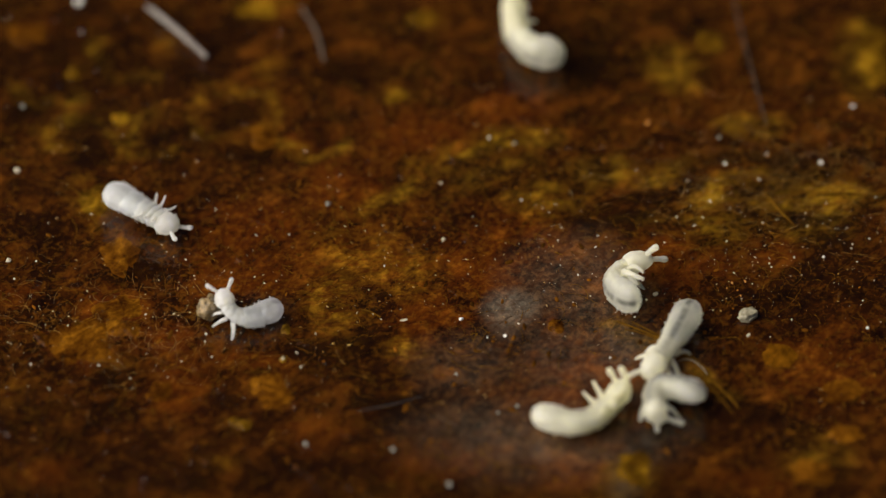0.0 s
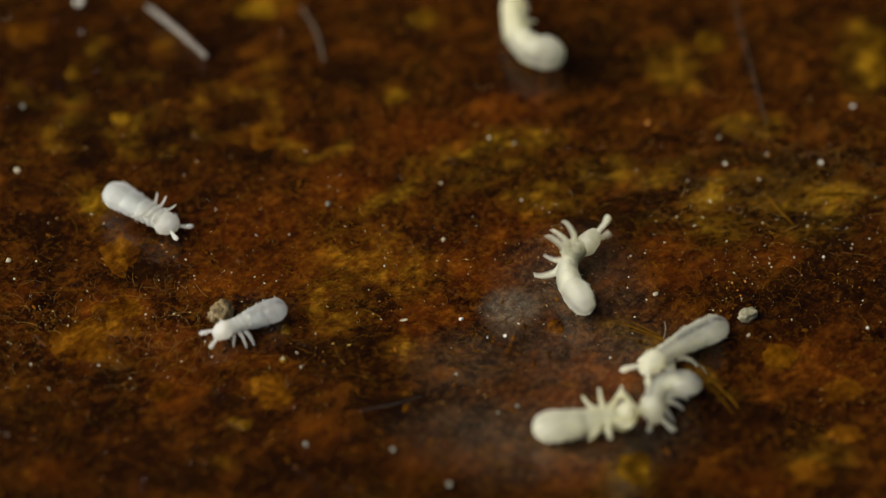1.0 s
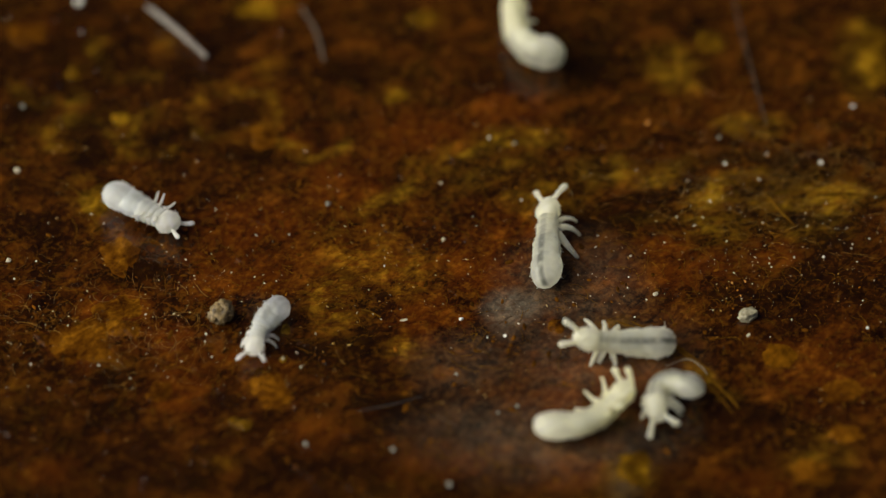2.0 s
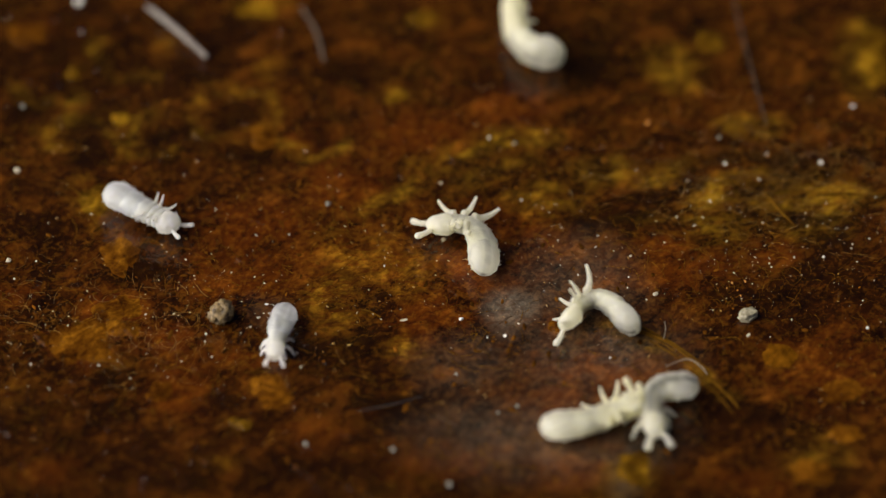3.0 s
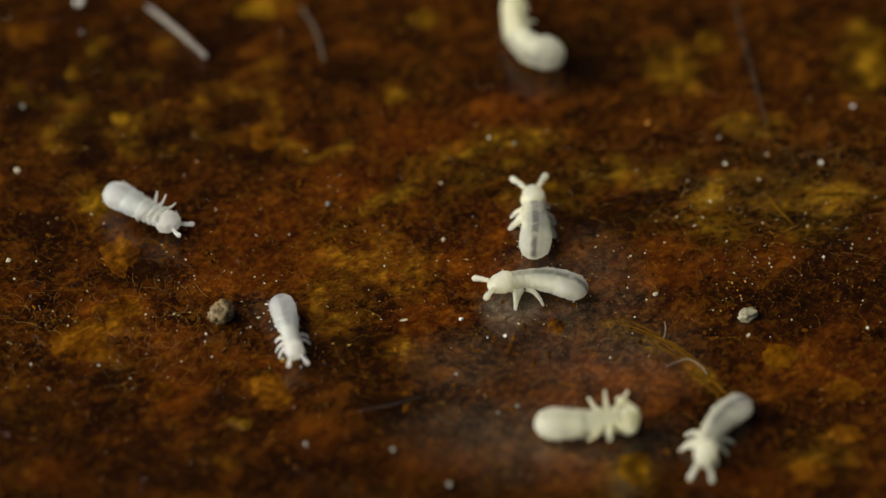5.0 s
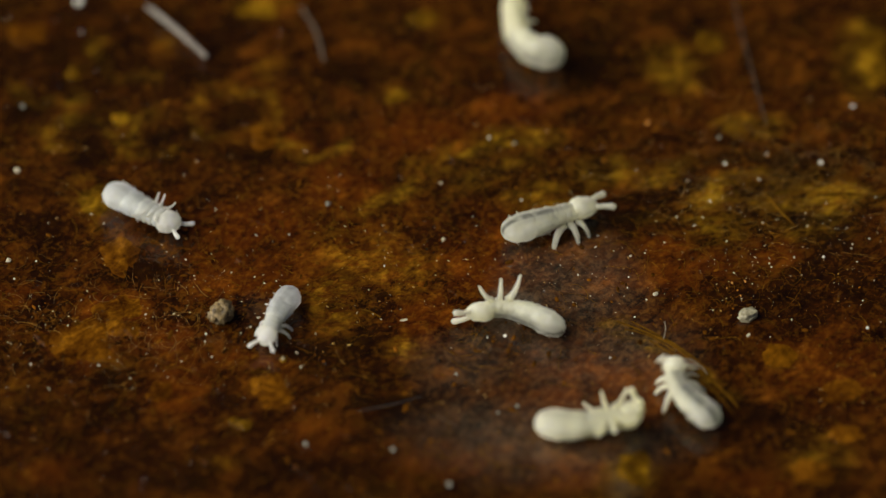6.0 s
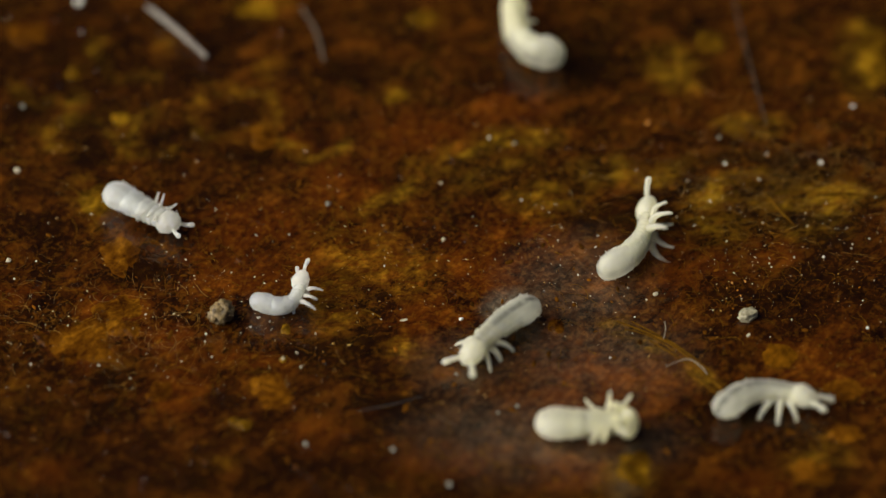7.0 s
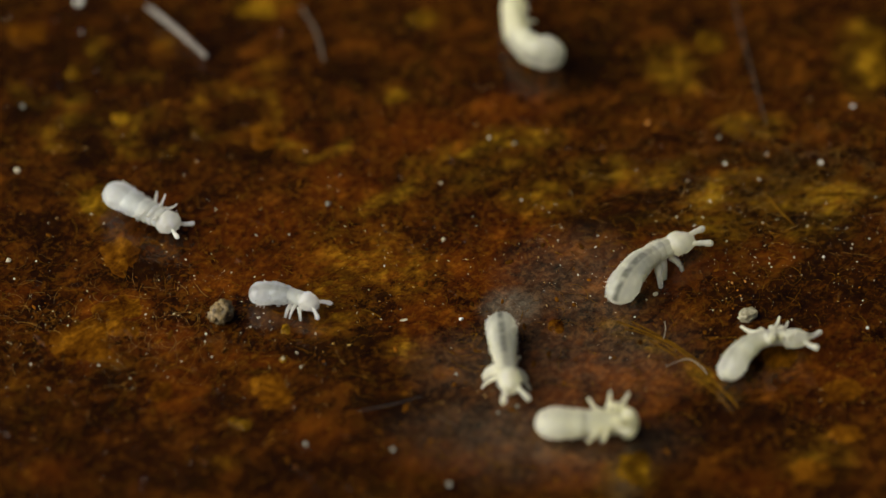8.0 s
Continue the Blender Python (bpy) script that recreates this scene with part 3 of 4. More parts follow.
def strand(name, label, category, points, radius, material, high=0.03, thin=0.6):
    path = smooth_path([(x, y, wood_z(x, y) + high + radius) for x, y in points], 8)
    n = len(path)
    radii = [radius * (thin + (1 - thin) * math.sin(math.pi * min(max(i / (n - 1), 0.08), 0.92))) for i in range(n)]
    path = [p + Vector((0.2 * radius * noise.noise((p.x * 3, p.y * 3, 1)), 0.2 * radius * noise.noise((p.x * 3, p.y * 3, 7)), 0)) for p in path]
    x0, y0, z0 = path[0]
    verts, faces = tube([(p.x - x0, p.y - y0, p.z - z0) for p in path], radii, 8)
    ob = new(name, mesh_of(name, verts, faces, material))
    ob.matrix_basis = pose(x0 * MM, y0 * MM, z0 * MM)
    return tagged(ob, label, category)


def grain(x, y, size, material=None, flat=0.7, long=1.15, turn=0.0):
    """A tiny mineral grain that lies in the film; a few amber ones stand in for glints."""
    material = material or SAND
    size *= 0.58
    seed = int(abs(x * 97 + y * 131)) % 900
    v, f = lump(size * long, size, size * flat, seed, 0.45, 6, 8, 3.5)
    ob = new("sand_grain", mesh_of("sand_grain", v, f, material, False))
    ob.matrix_basis = pose(x * MM, y * MM, (wood_z(x, y) + size * flat * 0.7) * MM, 0, 0, turn or seed * 7 % 360)
    what = {"white_grain": "tiny white mineral grain", "tan_grain": "tiny cream mineral grain",
            "amber_grain_glint": "tiny amber grain, also used for glints", "dull_grain": "tiny dull grey-green grain"}[material.name]
    return tagged(ob, what + " on the wet wood", "sand grain", "mineral grains")


def scatter(name, label, category, material, count, make, seed):
    rng = random.Random(seed)
    verts, faces = [], []
    for _ in range(count):
        make(rng, verts, faces)
    ob = new(name, mesh_of(name, verts, faces, material))
    return tagged(ob, label, category, kind="stuff")


def one_fibre(rng, verts, faces):
    """A curly golden hair of wood; most lie matted where the wood is ochre, and level in the olive band."""
    x, y = rng.uniform(-9, 9), rng.uniform(-6.5, 7)
    while noise.noise((x * 0.5, y * 0.5, 11.0)) + 0.6 * math.exp(-((x - 5) / 3.5) ** 2 - ((y - 1.2) / 1.4) ** 2) < rng.uniform(-0.4, 0.6):
        x, y = rng.uniform(-9, 9), rng.uniform(-6.5, 7)
    level = math.exp(-((x - 6) / 2.5) ** 2 - ((y - 1.6) / 1.2) ** 2)
    a = 0.35 + 2.4 * (1 - level) * noise.noise((x * 0.35, y * 0.35, 20.0)) + rng.gauss(0, 0.7 - 0.4 * level)
    step, bend = rng.uniform(0.015, 0.085), rng.gauss(0, 0.17)
    r = rng.uniform(0.0016, 0.0048)
    path = []
    for i in range(9):
        path.append((x, y, wood_z(x, y) + 0.002 + 0.010 * math.sin(i * 0.39) * rng.random()))
        x, y = x + step * math.cos(a), y + step * math.sin(a)
        a += bend + rng.gauss(0, 0.12)
    tube(path, [r * q for q in (0.5, 0.9, 1, 1, 1, 1, 1, 0.9, 0.4)], 3, verts, faces)


def one_golden_hair(rng, verts, faces):
    """A longer bright hair: nearly level in the olive band, curled in the rusty corner."""
    if rng.random() < 0.68:
        x, y, a, bend = rng.gauss(5.9, 1.6), rng.gauss(1.7, 0.75), rng.gauss(0.1, 0.45), rng.gauss(0, 0.06)
    else:
        x, y, a, bend = rng.gauss(-6.0, 1.3), rng.gauss(-1.9, 0.8), rng.uniform(0, 6.3), rng.gauss(0, 0.20)
    step, r, path = rng.uniform(0.02, 0.08), rng.uniform(0.0010, 0.0030), []
    for i in range(9):
        path.append((x, y, wood_z(x, y) + 0.002 + 0.005 * math.sin(i * 0.39) * rng.random()))
        x, y = x + step * math.cos(a), y + step * math.sin(a)
        a += bend + rng.gauss(0, 0.10)
    tube(path, [r * q for q in (0.4, 0.8, 1, 1, 1, 1, 1, 0.8, 0.4)], 4, verts, faces)


def one_crumb(rng, verts, faces):
    x, y = rng.uniform(-9, 9), rng.uniform(-6.5, 7)
    s = 0.010 + 0.036 * rng.random() ** 3
    v, f = lump(s * rng.uniform(0.9, 2.8), s, s * 0.22, rng.uniform(0, 500), 0.5, 5, 7)
    c, q, base, z = 1.0, 0.0, len(verts), wood_z(x, y) + s * 0.05
    turn = rng.uniform(0, 6.3)
    c, q = math.cos(turn), math.sin(turn)
    verts.extend((x + a * c - b * q, y + a * q + b * c, z + h) for a, b, h in v)
    faces.extend(tuple(i + base for i in face) for face in f)


# Amber slivers that paint the small ochre glints of the wet surface.
def one_glint(rng, verts, faces):
    x, y = rng.uniform(-8.5, 8.5), rng.uniform(-4.5, 4.0)
    while noise.noise((x * 0.7, y * 0.7, 80.0)) < rng.uniform(-0.4, 0.4):
        x, y = rng.uniform(-8.5, 8.5), rng.uniform(-4.5, 4.0)
    s, a = 0.004 + 0.010 * rng.random() ** 3, rng.uniform(0, 6.3)
    v, f = lump(s * rng.uniform(1.0, 3.5), s, s * 0.8, rng.uniform(0, 500), 0.4, 4, 5)
    c, q, base, z = math.cos(a), math.sin(a), len(verts), wood_z(x, y) + s * 0.5
    verts.extend((x + g * c - h * q, y + g * q + h * c, z + w) for g, h, w in v)
    faces.extend(tuple(i + base for i in face) for face in f)


# White specks serve as grit and as painted pinpoint highlights of the water.
def one_speck(rng, verts, faces):
    while True:
        x, y = rng.uniform(-8.5, 8.5), rng.uniform(-5.5, 6)
        if x > 1.5:
            much = math.exp(-((y - 0.1) / 1.5) ** 2)
        elif x < -2.5:
            much = 0.7 * math.exp(-((y + 1.5) / 1.3) ** 2) + 0.08
        else:
            much = 0.45 * math.exp(-((y + 0.6) / 1.6) ** 2)
        if rng.random() < much and noise.noise((x * 0.8, y * 0.8, 30.0)) > rng.uniform(-0.6, 0.35):
            break
    s = 0.0045 + 0.014 * rng.random() ** 5
    base, z = len(verts), wood_z(x, y) + s * 1.2
    a = rng.uniform(0, 6.3)
    c, q = s * math.cos(a), s * math.sin(a)
    verts.extend([(x + c * 1.9, y + q * 1.9, z), (x - q * 0.8, y + c * 0.8, z), (x - c * 1.9, y - q * 1.9, z), (x + q * 0.8, y - c * 0.8, z),
                  (x, y, z + s), (x, y, z - s * 2)])
    for i in range(4):
        faces.append((base + i, base + (i + 1) % 4, base + 4))
        faces.append((base + (i + 1) % 4, base + i, base + 5))


build_ground()
scatter("plant_fibres", "fine ochre plant fibres matted on the wet wood", "fibres", FIBRE, 3000, one_fibre, 3)
scatter("golden_fibres", "bright golden hairs of wood on the wet surface", "fibres", GOLD_FIBRE, 620, one_golden_hair, 31)
scatter("crumbs", "small brown crumbs of rotted wood", "crumbs", CRUMB, 1500, one_crumb, 5)
scatter("amber_glint_specks", "minute amber and straw coloured bits painted as glints on wet wood", "specks", AMBER_GLINT_BITS, 650, one_glint, 21)
scatter("glinting_specks", "minute white specks, grit and painted glints, on the wet wood", "specks", GLINT, 780, one_speck, 8)

flake(-7.74, 5.22, 0.42, 0.36, 10, FLAKE_RUST, 1)
flake(-6.48, -2.15, 0.60, 0.62, 20, FLAKE_RUST, 2)
flake(-7.13, -2.06, 0.17, 0.19, 0, FLAKE_RUST, 3)
flake(-5.86, -1.37, 0.50, 0.34, 15, FLAKE_RUST, 4)
flake(-5.83, -0.15, 0.42, 0.45, 40, FLAKE_RUST, 5)
flake(-6.34, 1.22, 0.36, 0.42, 0, FLAKE_OCHRE, 6)
flake(-3.02, -3.25, 0.40, 0.48, 30, FLAKE_RUST, 7)
flake(-3.58, -3.98, 0.27, 0.14, -18, FLAKE_OCHRE, 8)
flake(5.95, -2.41, 0.34, 0.34, 0, FLAKE_GOLD, 10)
flake(7.05, -3.27, 0.48, 0.30, 12, FLAKE_RUST, 11)
flake(-2.81, -1.83, 0.11, 0.15, 0, FLAKE_OCHRE, 12)
flake(-2.85, -2.54, 0.09, 0.08, 0, FLAKE_OCHRE, 13)
flake(2.01, -1.75, 0.20, 0.22, 0, FLAKE_RUST, 14)
flake(8.00, 4.75, 0.42, 0.80, 0, FLAKE_OCHRE, 15)
flake(-3.52, 5.90, 0.46, 0.24, 0, FLAKE_OCHRE, 16)
flake(-0.41, 5.67, 0.32, 0.22, 0, FLAKE_OCHRE, 17)
flake(-6.86, 4.31, 0.20, 0.22, 0, FLAKE_OCHRE, 18)
flake(-5.94, 3.19, 0.24, 0.24, 0, FLAKE_OCHRE, 19)
flake(-4.51, 2.83, 0.16, 0.20, 0, FLAKE_OCHRE, 20)
flake(-3.31, 2.72, 0.36, 0.30, 20, FLAKE_RUST, 21)
flake(-0.88, 3.67, 0.30, 0.16, 30, FLAKE_OCHRE, 22)
flake(6.48, -5.04, 0.46, 0.28, 5, FLAKE_RUST, 23)
flake(3.37, -5.01, 0.32, 0.42, 0, FLAKE_OCHRE, 24)
flake(4.96, 5.10, 0.30, 0.28, 0, FLAKE_OCHRE, 26)
flake(-4.99, -3.25, 0.26, 0.28, 0, FLAKE_RUST, 27)
flake(-5.74, -1.83, 0.34, 0.26, 0, FLAKE_RUST, 28)
flake(7.11, -4.20, 0.34, 0.24, 0, FLAKE_RUST, 30)

ROD = "pale straight plant hair lying on the wood"
strand("plant_hair", ROD, "plant hair", [(-5.53, 5.85), (-4.98, 5.27), (-4.39, 4.54)], 0.060, HAIR_TOP, 0.1, 0.7)
strand("plant_hair", ROD, "plant hair", [(-2.65, 5.90), (-2.36, 5.25), (-2.20, 4.51)], 0.045, HAIR_DIM, 0.02)
strand("plant_hair", ROD, "plant hair", [(5.40, 6.54), (5.66, 4.82), (5.95, 3.00)], 0.014, HAIR_DIM, 0.01)
strand("plant_hair", "thin curved white hair on the wood", "plant hair", [(3.95, -2.71), (4.33, -2.55), (4.57, -2.71), (4.69, -2.91)], 0.010, HAIR, 0.03)
strand("plant_hair", "short upright white hair", "plant hair", [(3.96, -1.67), (3.97, -1.88), (3.93, -2.09)], 0.008, HAIR, 0.03)
strand("plant_hair", "short pale hair on dark wood", "plant hair", [(-0.12, -3.83), (0.08, -3.95), (0.26, -4.06)], 0.008, HAIR_DIM, 0.02)
SPLINTER = "ochre splinter of wood lying in the film"
strand("splinter", SPLINTER, "splinter", [(3.11, -1.65), (3.99, -2.14), (4.67, -2.86), (5.24, -3.66)], 0.022, STRAW, -0.01)
strand("splinter", SPLINTER, "splinter", [(3.37, -1.65), (4.18, -2.24), (4.79, -2.86)], 0.016, STRAW, -0.005)
strand("splinter", SPLINTER, "splinter", [(3.68, -2.09), (4.32, -2.61), (5.15, -3.44)], 0.014, STRAW, -0.005)
strand("splinter", SPLINTER, "splinter", [(3.24, -1.83), (3.69, -1.99), (4.13, -2.35)], 0.012, STRAW, -0.005)
strand("splinter", SPLINTER, "splinter", [(4.32, -2.80), (4.78, -3.25), (5.10, -3.73)], 0.016, STRAW, -0.008)
strand("splinter", SPLINTER, "splinter", [(5.85, 1.36), (6.12, 0.92), (6.41, 0.52)], 0.022, STRAW, 0.01)
strand("splinter", SPLINTER, "splinter", [(6.80, 1.29), (7.37, 1.34), (8.05, 1.28)], 0.024, STRAW, 0.01)
strand("splinter", SPLINTER, "splinter", [(-1.46, -1.41), (-1.30, -1.46), (-1.11, -1.60)], 0.016, STRAW, 0.02)
strand("twig", "dark wet twig with a dull shine", "twig", [(-1.47, -3.73), (-0.94, -3.58), (-0.36, -3.38)], 0.015, TWIG, -0.012)

grain(-6.83, 6.05, 0.15)
grain(-7.79, 1.90, 0.085, TAN)
grain(-7.76, 3.47, 0.07, DULL)
grain(-7.83, -0.27, 0.075, TAN)
grain(-7.71, -0.69, 0.035)
grain(-7.33, -0.28, 0.03)
grain(0.32, -1.61, 0.058)
grain(1.11, -2.00, 0.062)
grain(0.79, -2.04, 0.03)
grain(6.92, 2.09, 0.060)
grain(5.16, 2.05, 0.042)
grain(7.57, 3.46, 0.060)
grain(5.07, 2.68, 0.050, DULL)
grain(5.94, 2.28, 0.036)
grain(3.77, 3.06, 0.060, AMBER)
grain(1.31, 2.52, 0.050, DULL)
grain(0.85, 2.66, 0.050, TAN)
grain(-0.04, 1.60, 0.045, TAN)
grain(0.01, 0.23, 0.060, TAN)
grain(-2.09, 1.07, 0.070, DULL)
grain(-1.06, -0.35, 0.026)
grain(-2.41, -4.45, 0.075, DULL)
grain(-0.88, -4.60, 0.070, DULL)
grain(0.11, -5.35, 0.080, DULL)
grain(1.31, -3.60, 0.055, DULL)
grain(0.97, -3.73, 0.045, DULL)
grain(0.24, -2.88, 0.050, DULL)
grain(3.81, -1.01, 0.065, TAN, 0.4, 1.5)
grain(3.65, -1.14, 0.030, TAN)
grain(2.43, -0.58, 0.030)
grain(2.97, -2.49, 0.028)
grain(6.87, -0.17, 0.042)
grain(4.56, 0.56, 0.030)
grain(5.45, -2.01, 0.050, TAN, 0.4, 1.8)
grain(7.58, -1.83, 0.050)
grain(5.92, -0.40, 0.022)
grain(-4.23, -1.96, 0.036)
grain(-4.24, -2.13, 0.024)
grain(-3.16, -1.27, 0.036, SAND, 0.5, 1.8, 5)
grain(-6.12, -2.67, 0.030)
grain(-7.32, -2.64, 0.028)
grain(-2.85, -2.53, 0.055, TAN)
grain(-0.70, -1.63, 0.045, TAN, 0.4, 2.6, 12)
grain(-3.38, 0.33, 0.024)
grain(-2.78, 0.36, 0.024)
grain(3.34, -0.61, 0.024)
# Five amber grains stand in for orange glints in a wet pit.
grain(5.20, -0.78, 0.032, AMBER, 0.6, 1.6)
grain(5.29, -0.95, 0.028, AMBER)
grain(5.43, -0.74, 0.030, AMBER, 0.6, 1.8)
grain(5.10, -0.90, 0.024, AMBER)
grain(5.34, -1.08, 0.022, AMBER, 0.6, 1.9)
grain(-6.70, -1.76, 0.026, TAN)
grain(-6.57, -1.66, 0.022, TAN)
grain(-6.77, -1.93, 0.020, AMBER)
grain(2.80, 0.36, 0.026)


def angular_grain(x, y):
    v, f = lump(0.165, 0.140, 0.11, 41.3, 0.42, 8, 11, 3.2)
    ob = new("stone_chip", mesh_of("stone_chip", v, f, CHIP, False))
    ob.matrix_basis = pose(x * MM, y * MM, (wood_z(x, y) + 0.09) * MM, 0, 8, 25)
    return tagged(ob, "angular cream stone chip on the wet wood", "stone chip")


def pellet():
    """The crumb of soil that one springtail pushes about with its head."""
    v, f = lump(0.235, 0.175, 0.195, 12.7, 0.55, 12, 18, 2.2, 2.4)
    rng = random.Random(4)
    for _ in range(60):
        d = Vector((rng.gauss(0, 1), rng.gauss(0, 1), rng.gauss(0, 1))).normalized()
        s, base = rng.uniform(0.02, 0.07), len(v)
        bv, bf = lump(s, s, s, rng.uniform(0, 90), 0.5, 5, 6)
        v.extend((a + d.x * 0.215, b + d.y * 0.155, c + d.z * 0.18) for a, b, c in bv)
        f.extend(tuple(i + base for i in face) for face in bf)
    ob = new("soil_pellet", mesh_of("soil_pellet", v, f, SOIL))
    return tagged(ob, "rough brown and grey soil pellet", "soil pellet")


angular_grain(5.44, -1.58)


# ---- springtails ----
# place along the body from tail (0) to brow (1), half length, girth, front-to-back taper, roundness
RINGS = [("abdomen", 0.225, 0.225, 1.00, -0.07, 2.25), ("abdomen_segment", 0.390, 0.145, 0.92, -0.10, 3.0),
         ("abdomen_segment", 0.470, 0.125, 0.84, -0.09, 2.9), ("abdomen_segment", 0.545, 0.095, 0.76, -0.05, 2.8),
         ("thorax_segment", 0.610, 0.082, 0.72, -0.03, 2.6), ("thorax_segment", 0.678, 0.080, 0.70, 0.0, 2.5),
         ("thorax_segment", 0.748, 0.076, 0.67, -0.04, 2.5)]
HEAD_AT, WAIST = 0.872, 0.55


def curve_tangents(ts, vs):
    """Slopes for a smooth run through the values that never swings past them."""
    d = [(vs[i + 1] - vs[i]) / (ts[i + 1] - ts[i]) for i in range(len(ts) - 1)]
    m = [0.0]
    for a, b in zip(d, d[1:]):
        m.append(0.0 if a * b <= 0 else 2 * a * b / (a + b))
    return m + [0.0]


class Springtail:
    def __init__(self, label, length, girth, material, seed, lively, fold=0.0, legs=1.0, stout=1.0):
        self.length, self.girth, self.lively, self.seed = length, girth, lively, seed
        self.keys, self.fold = [], fold
        self.root = tagged(new("springtail"), label, "springtail", "springtails")
        self.root.empty_display_size = 0.0002
        self.rings = []
        for i, (name, at, half, wide, taper, round_) in enumerate(RINGS):
            wide *= stout if i > 2 else 1.0
            half *= 0.80 if stout > 1 and i > 2 else 1.0
            v, f = barrel(half * length, girth * wide, girth * wide * 0.82, round_, seed * 20 + i, taper,
                          rings=31 if i == 0 else 15, sides=32, bristles=46 if i == 0 else 16)
            self.rings.append((at, part(name, mesh_of(name, v, f, BELLIES[material][0 if i < 3 else 1]), self.root)))
        v, f = barrel(0.138 * length, girth * 0.76 * stout ** 0.5, girth * 0.66, 2.35, seed * 20 + 15, -0.20, 17, 28, bristles=26)
        self.head = part("head", mesh_of("head", v, f, material), self.root)
        self.antennae, self.legs = [], []
        for side in (-1, 1):
            s = length / 1.9 * 0.9
            path = [(0, 0, 0), (0, 0.08 * s, 0.012), (0, 0.10 * s, 0.014), (0, 0.19 * s, 0.02), (0, 0.21 * s, 0.02),
                    (0, 0.31 * s, 0.012), (0, 0.37 * s, 0.0), (0, 0.41 * s, -0.012)]
            v, f = tube(path, [0.044 * s, 0.052 * s, 0.045 * s, 0.056 * s, 0.048 * s, 0.064 * s, 0.062 * s, 0.030 * s], 9)
            ob = part("antenna", mesh_of("antenna", v, f, material), self.head)
            base = pose(side * girth * 0.34 * MM, 0.085 * length * MM, girth * 0.12 * MM)
            self.antennae.append((side, base, ob))
        rng = random.Random(seed)
        self.stance = {}
        for pair in range(3):
            for side in (-1, 1):
                self.stance[pair, side] = rng.uniform(-16, 16), rng.uniform(-8, 26)
                s = length / 1.9 * (0.86 + 0.07 * pair) * rng.uniform(0.84, 1.10) * legs
                path = smooth_path([(0, 0, 0), (side * 0.11 * s, 0, 0.0), (side * 0.21 * s, 0, -0.055 * s),
                                    (side * 0.29 * s, 0, -0.145 * s), (side * 0.34 * s, 0, -0.24 * s)], 3)
                n = len(path)
                radii = [(0.062 - 0.040 * i / (n - 1)) * s for i in range(n)]
                v, f = tube(path, radii, 7)
                self.legs.append((pair, side, part("leg", mesh_of("leg", v, f, material), self.root)))

    def key(self, t, tail, waist, brow, roll, nod=-9, lift=(0, 0)):
        """Where tail tip, waist and brow lie on the plan; how far it rolls off its feet; lift of the tail and of the brow."""
        self.keys.append((t, *tail, *waist, *brow, roll, nod, *lift))

    def shape(self, t):
        """The spine at time t, as a function from a place along the body to a pose."""
        ts = [k[0] for k in self.keys]
        i = max(j for j in range(len(ts) - 1) if ts[j] <= t + 1e-6 or j == 0)
        h = ts[i + 1] - ts[i]
        u = min(max((t - ts[i]) / h, 0), 1)
        row = []
        for c in range(1, 11):
            m = self.slopes[c]
            p, q = self.keys[i][c], self.keys[i + 1][c]
            row.append((2 * u ** 3 - 3 * u * u + 1) * p + (u ** 3 - 2 * u * u + u) * h * m[i]
                       + (3 * u * u - 2 * u ** 3) * q + (u ** 3 - u * u) * h * m[i + 1])
        a, w, b = Vector((*row[0:2], row[8])), Vector((*row[2:4], 0)), Vector((*row[4:6], row[9]))
        roll = radians(row[6])
        pts = []
        for k in range(41):
            s = k / 40
            pts.append(a * ((s - WAIST) * (s - 1) / WAIST) + w * (s * (s - 1) / (WAIST * (WAIST - 1)))
                       + b * (s * (s - WAIST) / (1 - WAIST)))
        run = [0.0]
        for p, q in zip(pts, pts[1:]):
            run.append(run[-1] + (q - p).length)
        mid = run[22]
        squeeze = min(max(run[-1] / self.length, 0.58), 1.10)
        high = self.girth * 1.10

        def at(place):
            d = mid + (place - WAIST) * self.length * squeeze
            k = min(max(sum(1 for r in run if r <= d) - 1, 0), 39)
            u = (d - run[k]) / max(run[k + 1] - run[k], 1e-6)
            p = pts[k] + (pts[k + 1] - pts[k]) * u
            lo, hi = pts[max(k - 2, 0)], pts[min(k + 3, 40)]
            t3 = (hi - lo).normalized()
            side = t3.cross(Vector((0, 0, 1))).normalized()
            up = side.cross(t3) * math.cos(roll) + side * math.sin(roll)
            right = t3.cross(up)
            m = Matrix((right, t3, up)).transposed().to_4x4()
            m.translation = Vector((p.x, p.y, high + p.z)) * MM
            return m
        self.nod, self.spread = row[7], 34 * max(0.0, -math.cos(roll))
        return at

    def crawl(self, step):
        """Keys the thing and every part of it along its way."""
        ts = [k[0] for k in self.keys]
        self.slopes = {c: curve_tangents(ts, [k[c] for k in self.keys]) for c in range(1, 11)}
        count = round(8.0 / step)
        rows = {}
        for n in range(count + 1):
            t = n * step
            at = self.shape(t)
            waist = at(WAIST)
            way = waist.to_3x3() @ Vector((0, 1, 0))
            root = pose(waist.translation.x, waist.translation.y, 0, 0, 0, math.degrees(math.atan2(-way.x, way.y)))
            back = root.inverted()
            rows.setdefault(self.root, []).append((t, root))
            for place, ob in self.rings:
                rows.setdefault(ob, []).append((t, back @ at(place)))
            nod = self.lively * math.sin(2.1 * t + self.seed)
            rows.setdefault(self.head, []).append((t, back @ at(HEAD_AT) @ pose(0, 0, 0, self.nod + 5 * nod)))
            for side, base, ob in self.antennae:
                wave = 14 * self.lively * math.sin(3.4 * t + self.seed * 1.3 + side * 1.1)
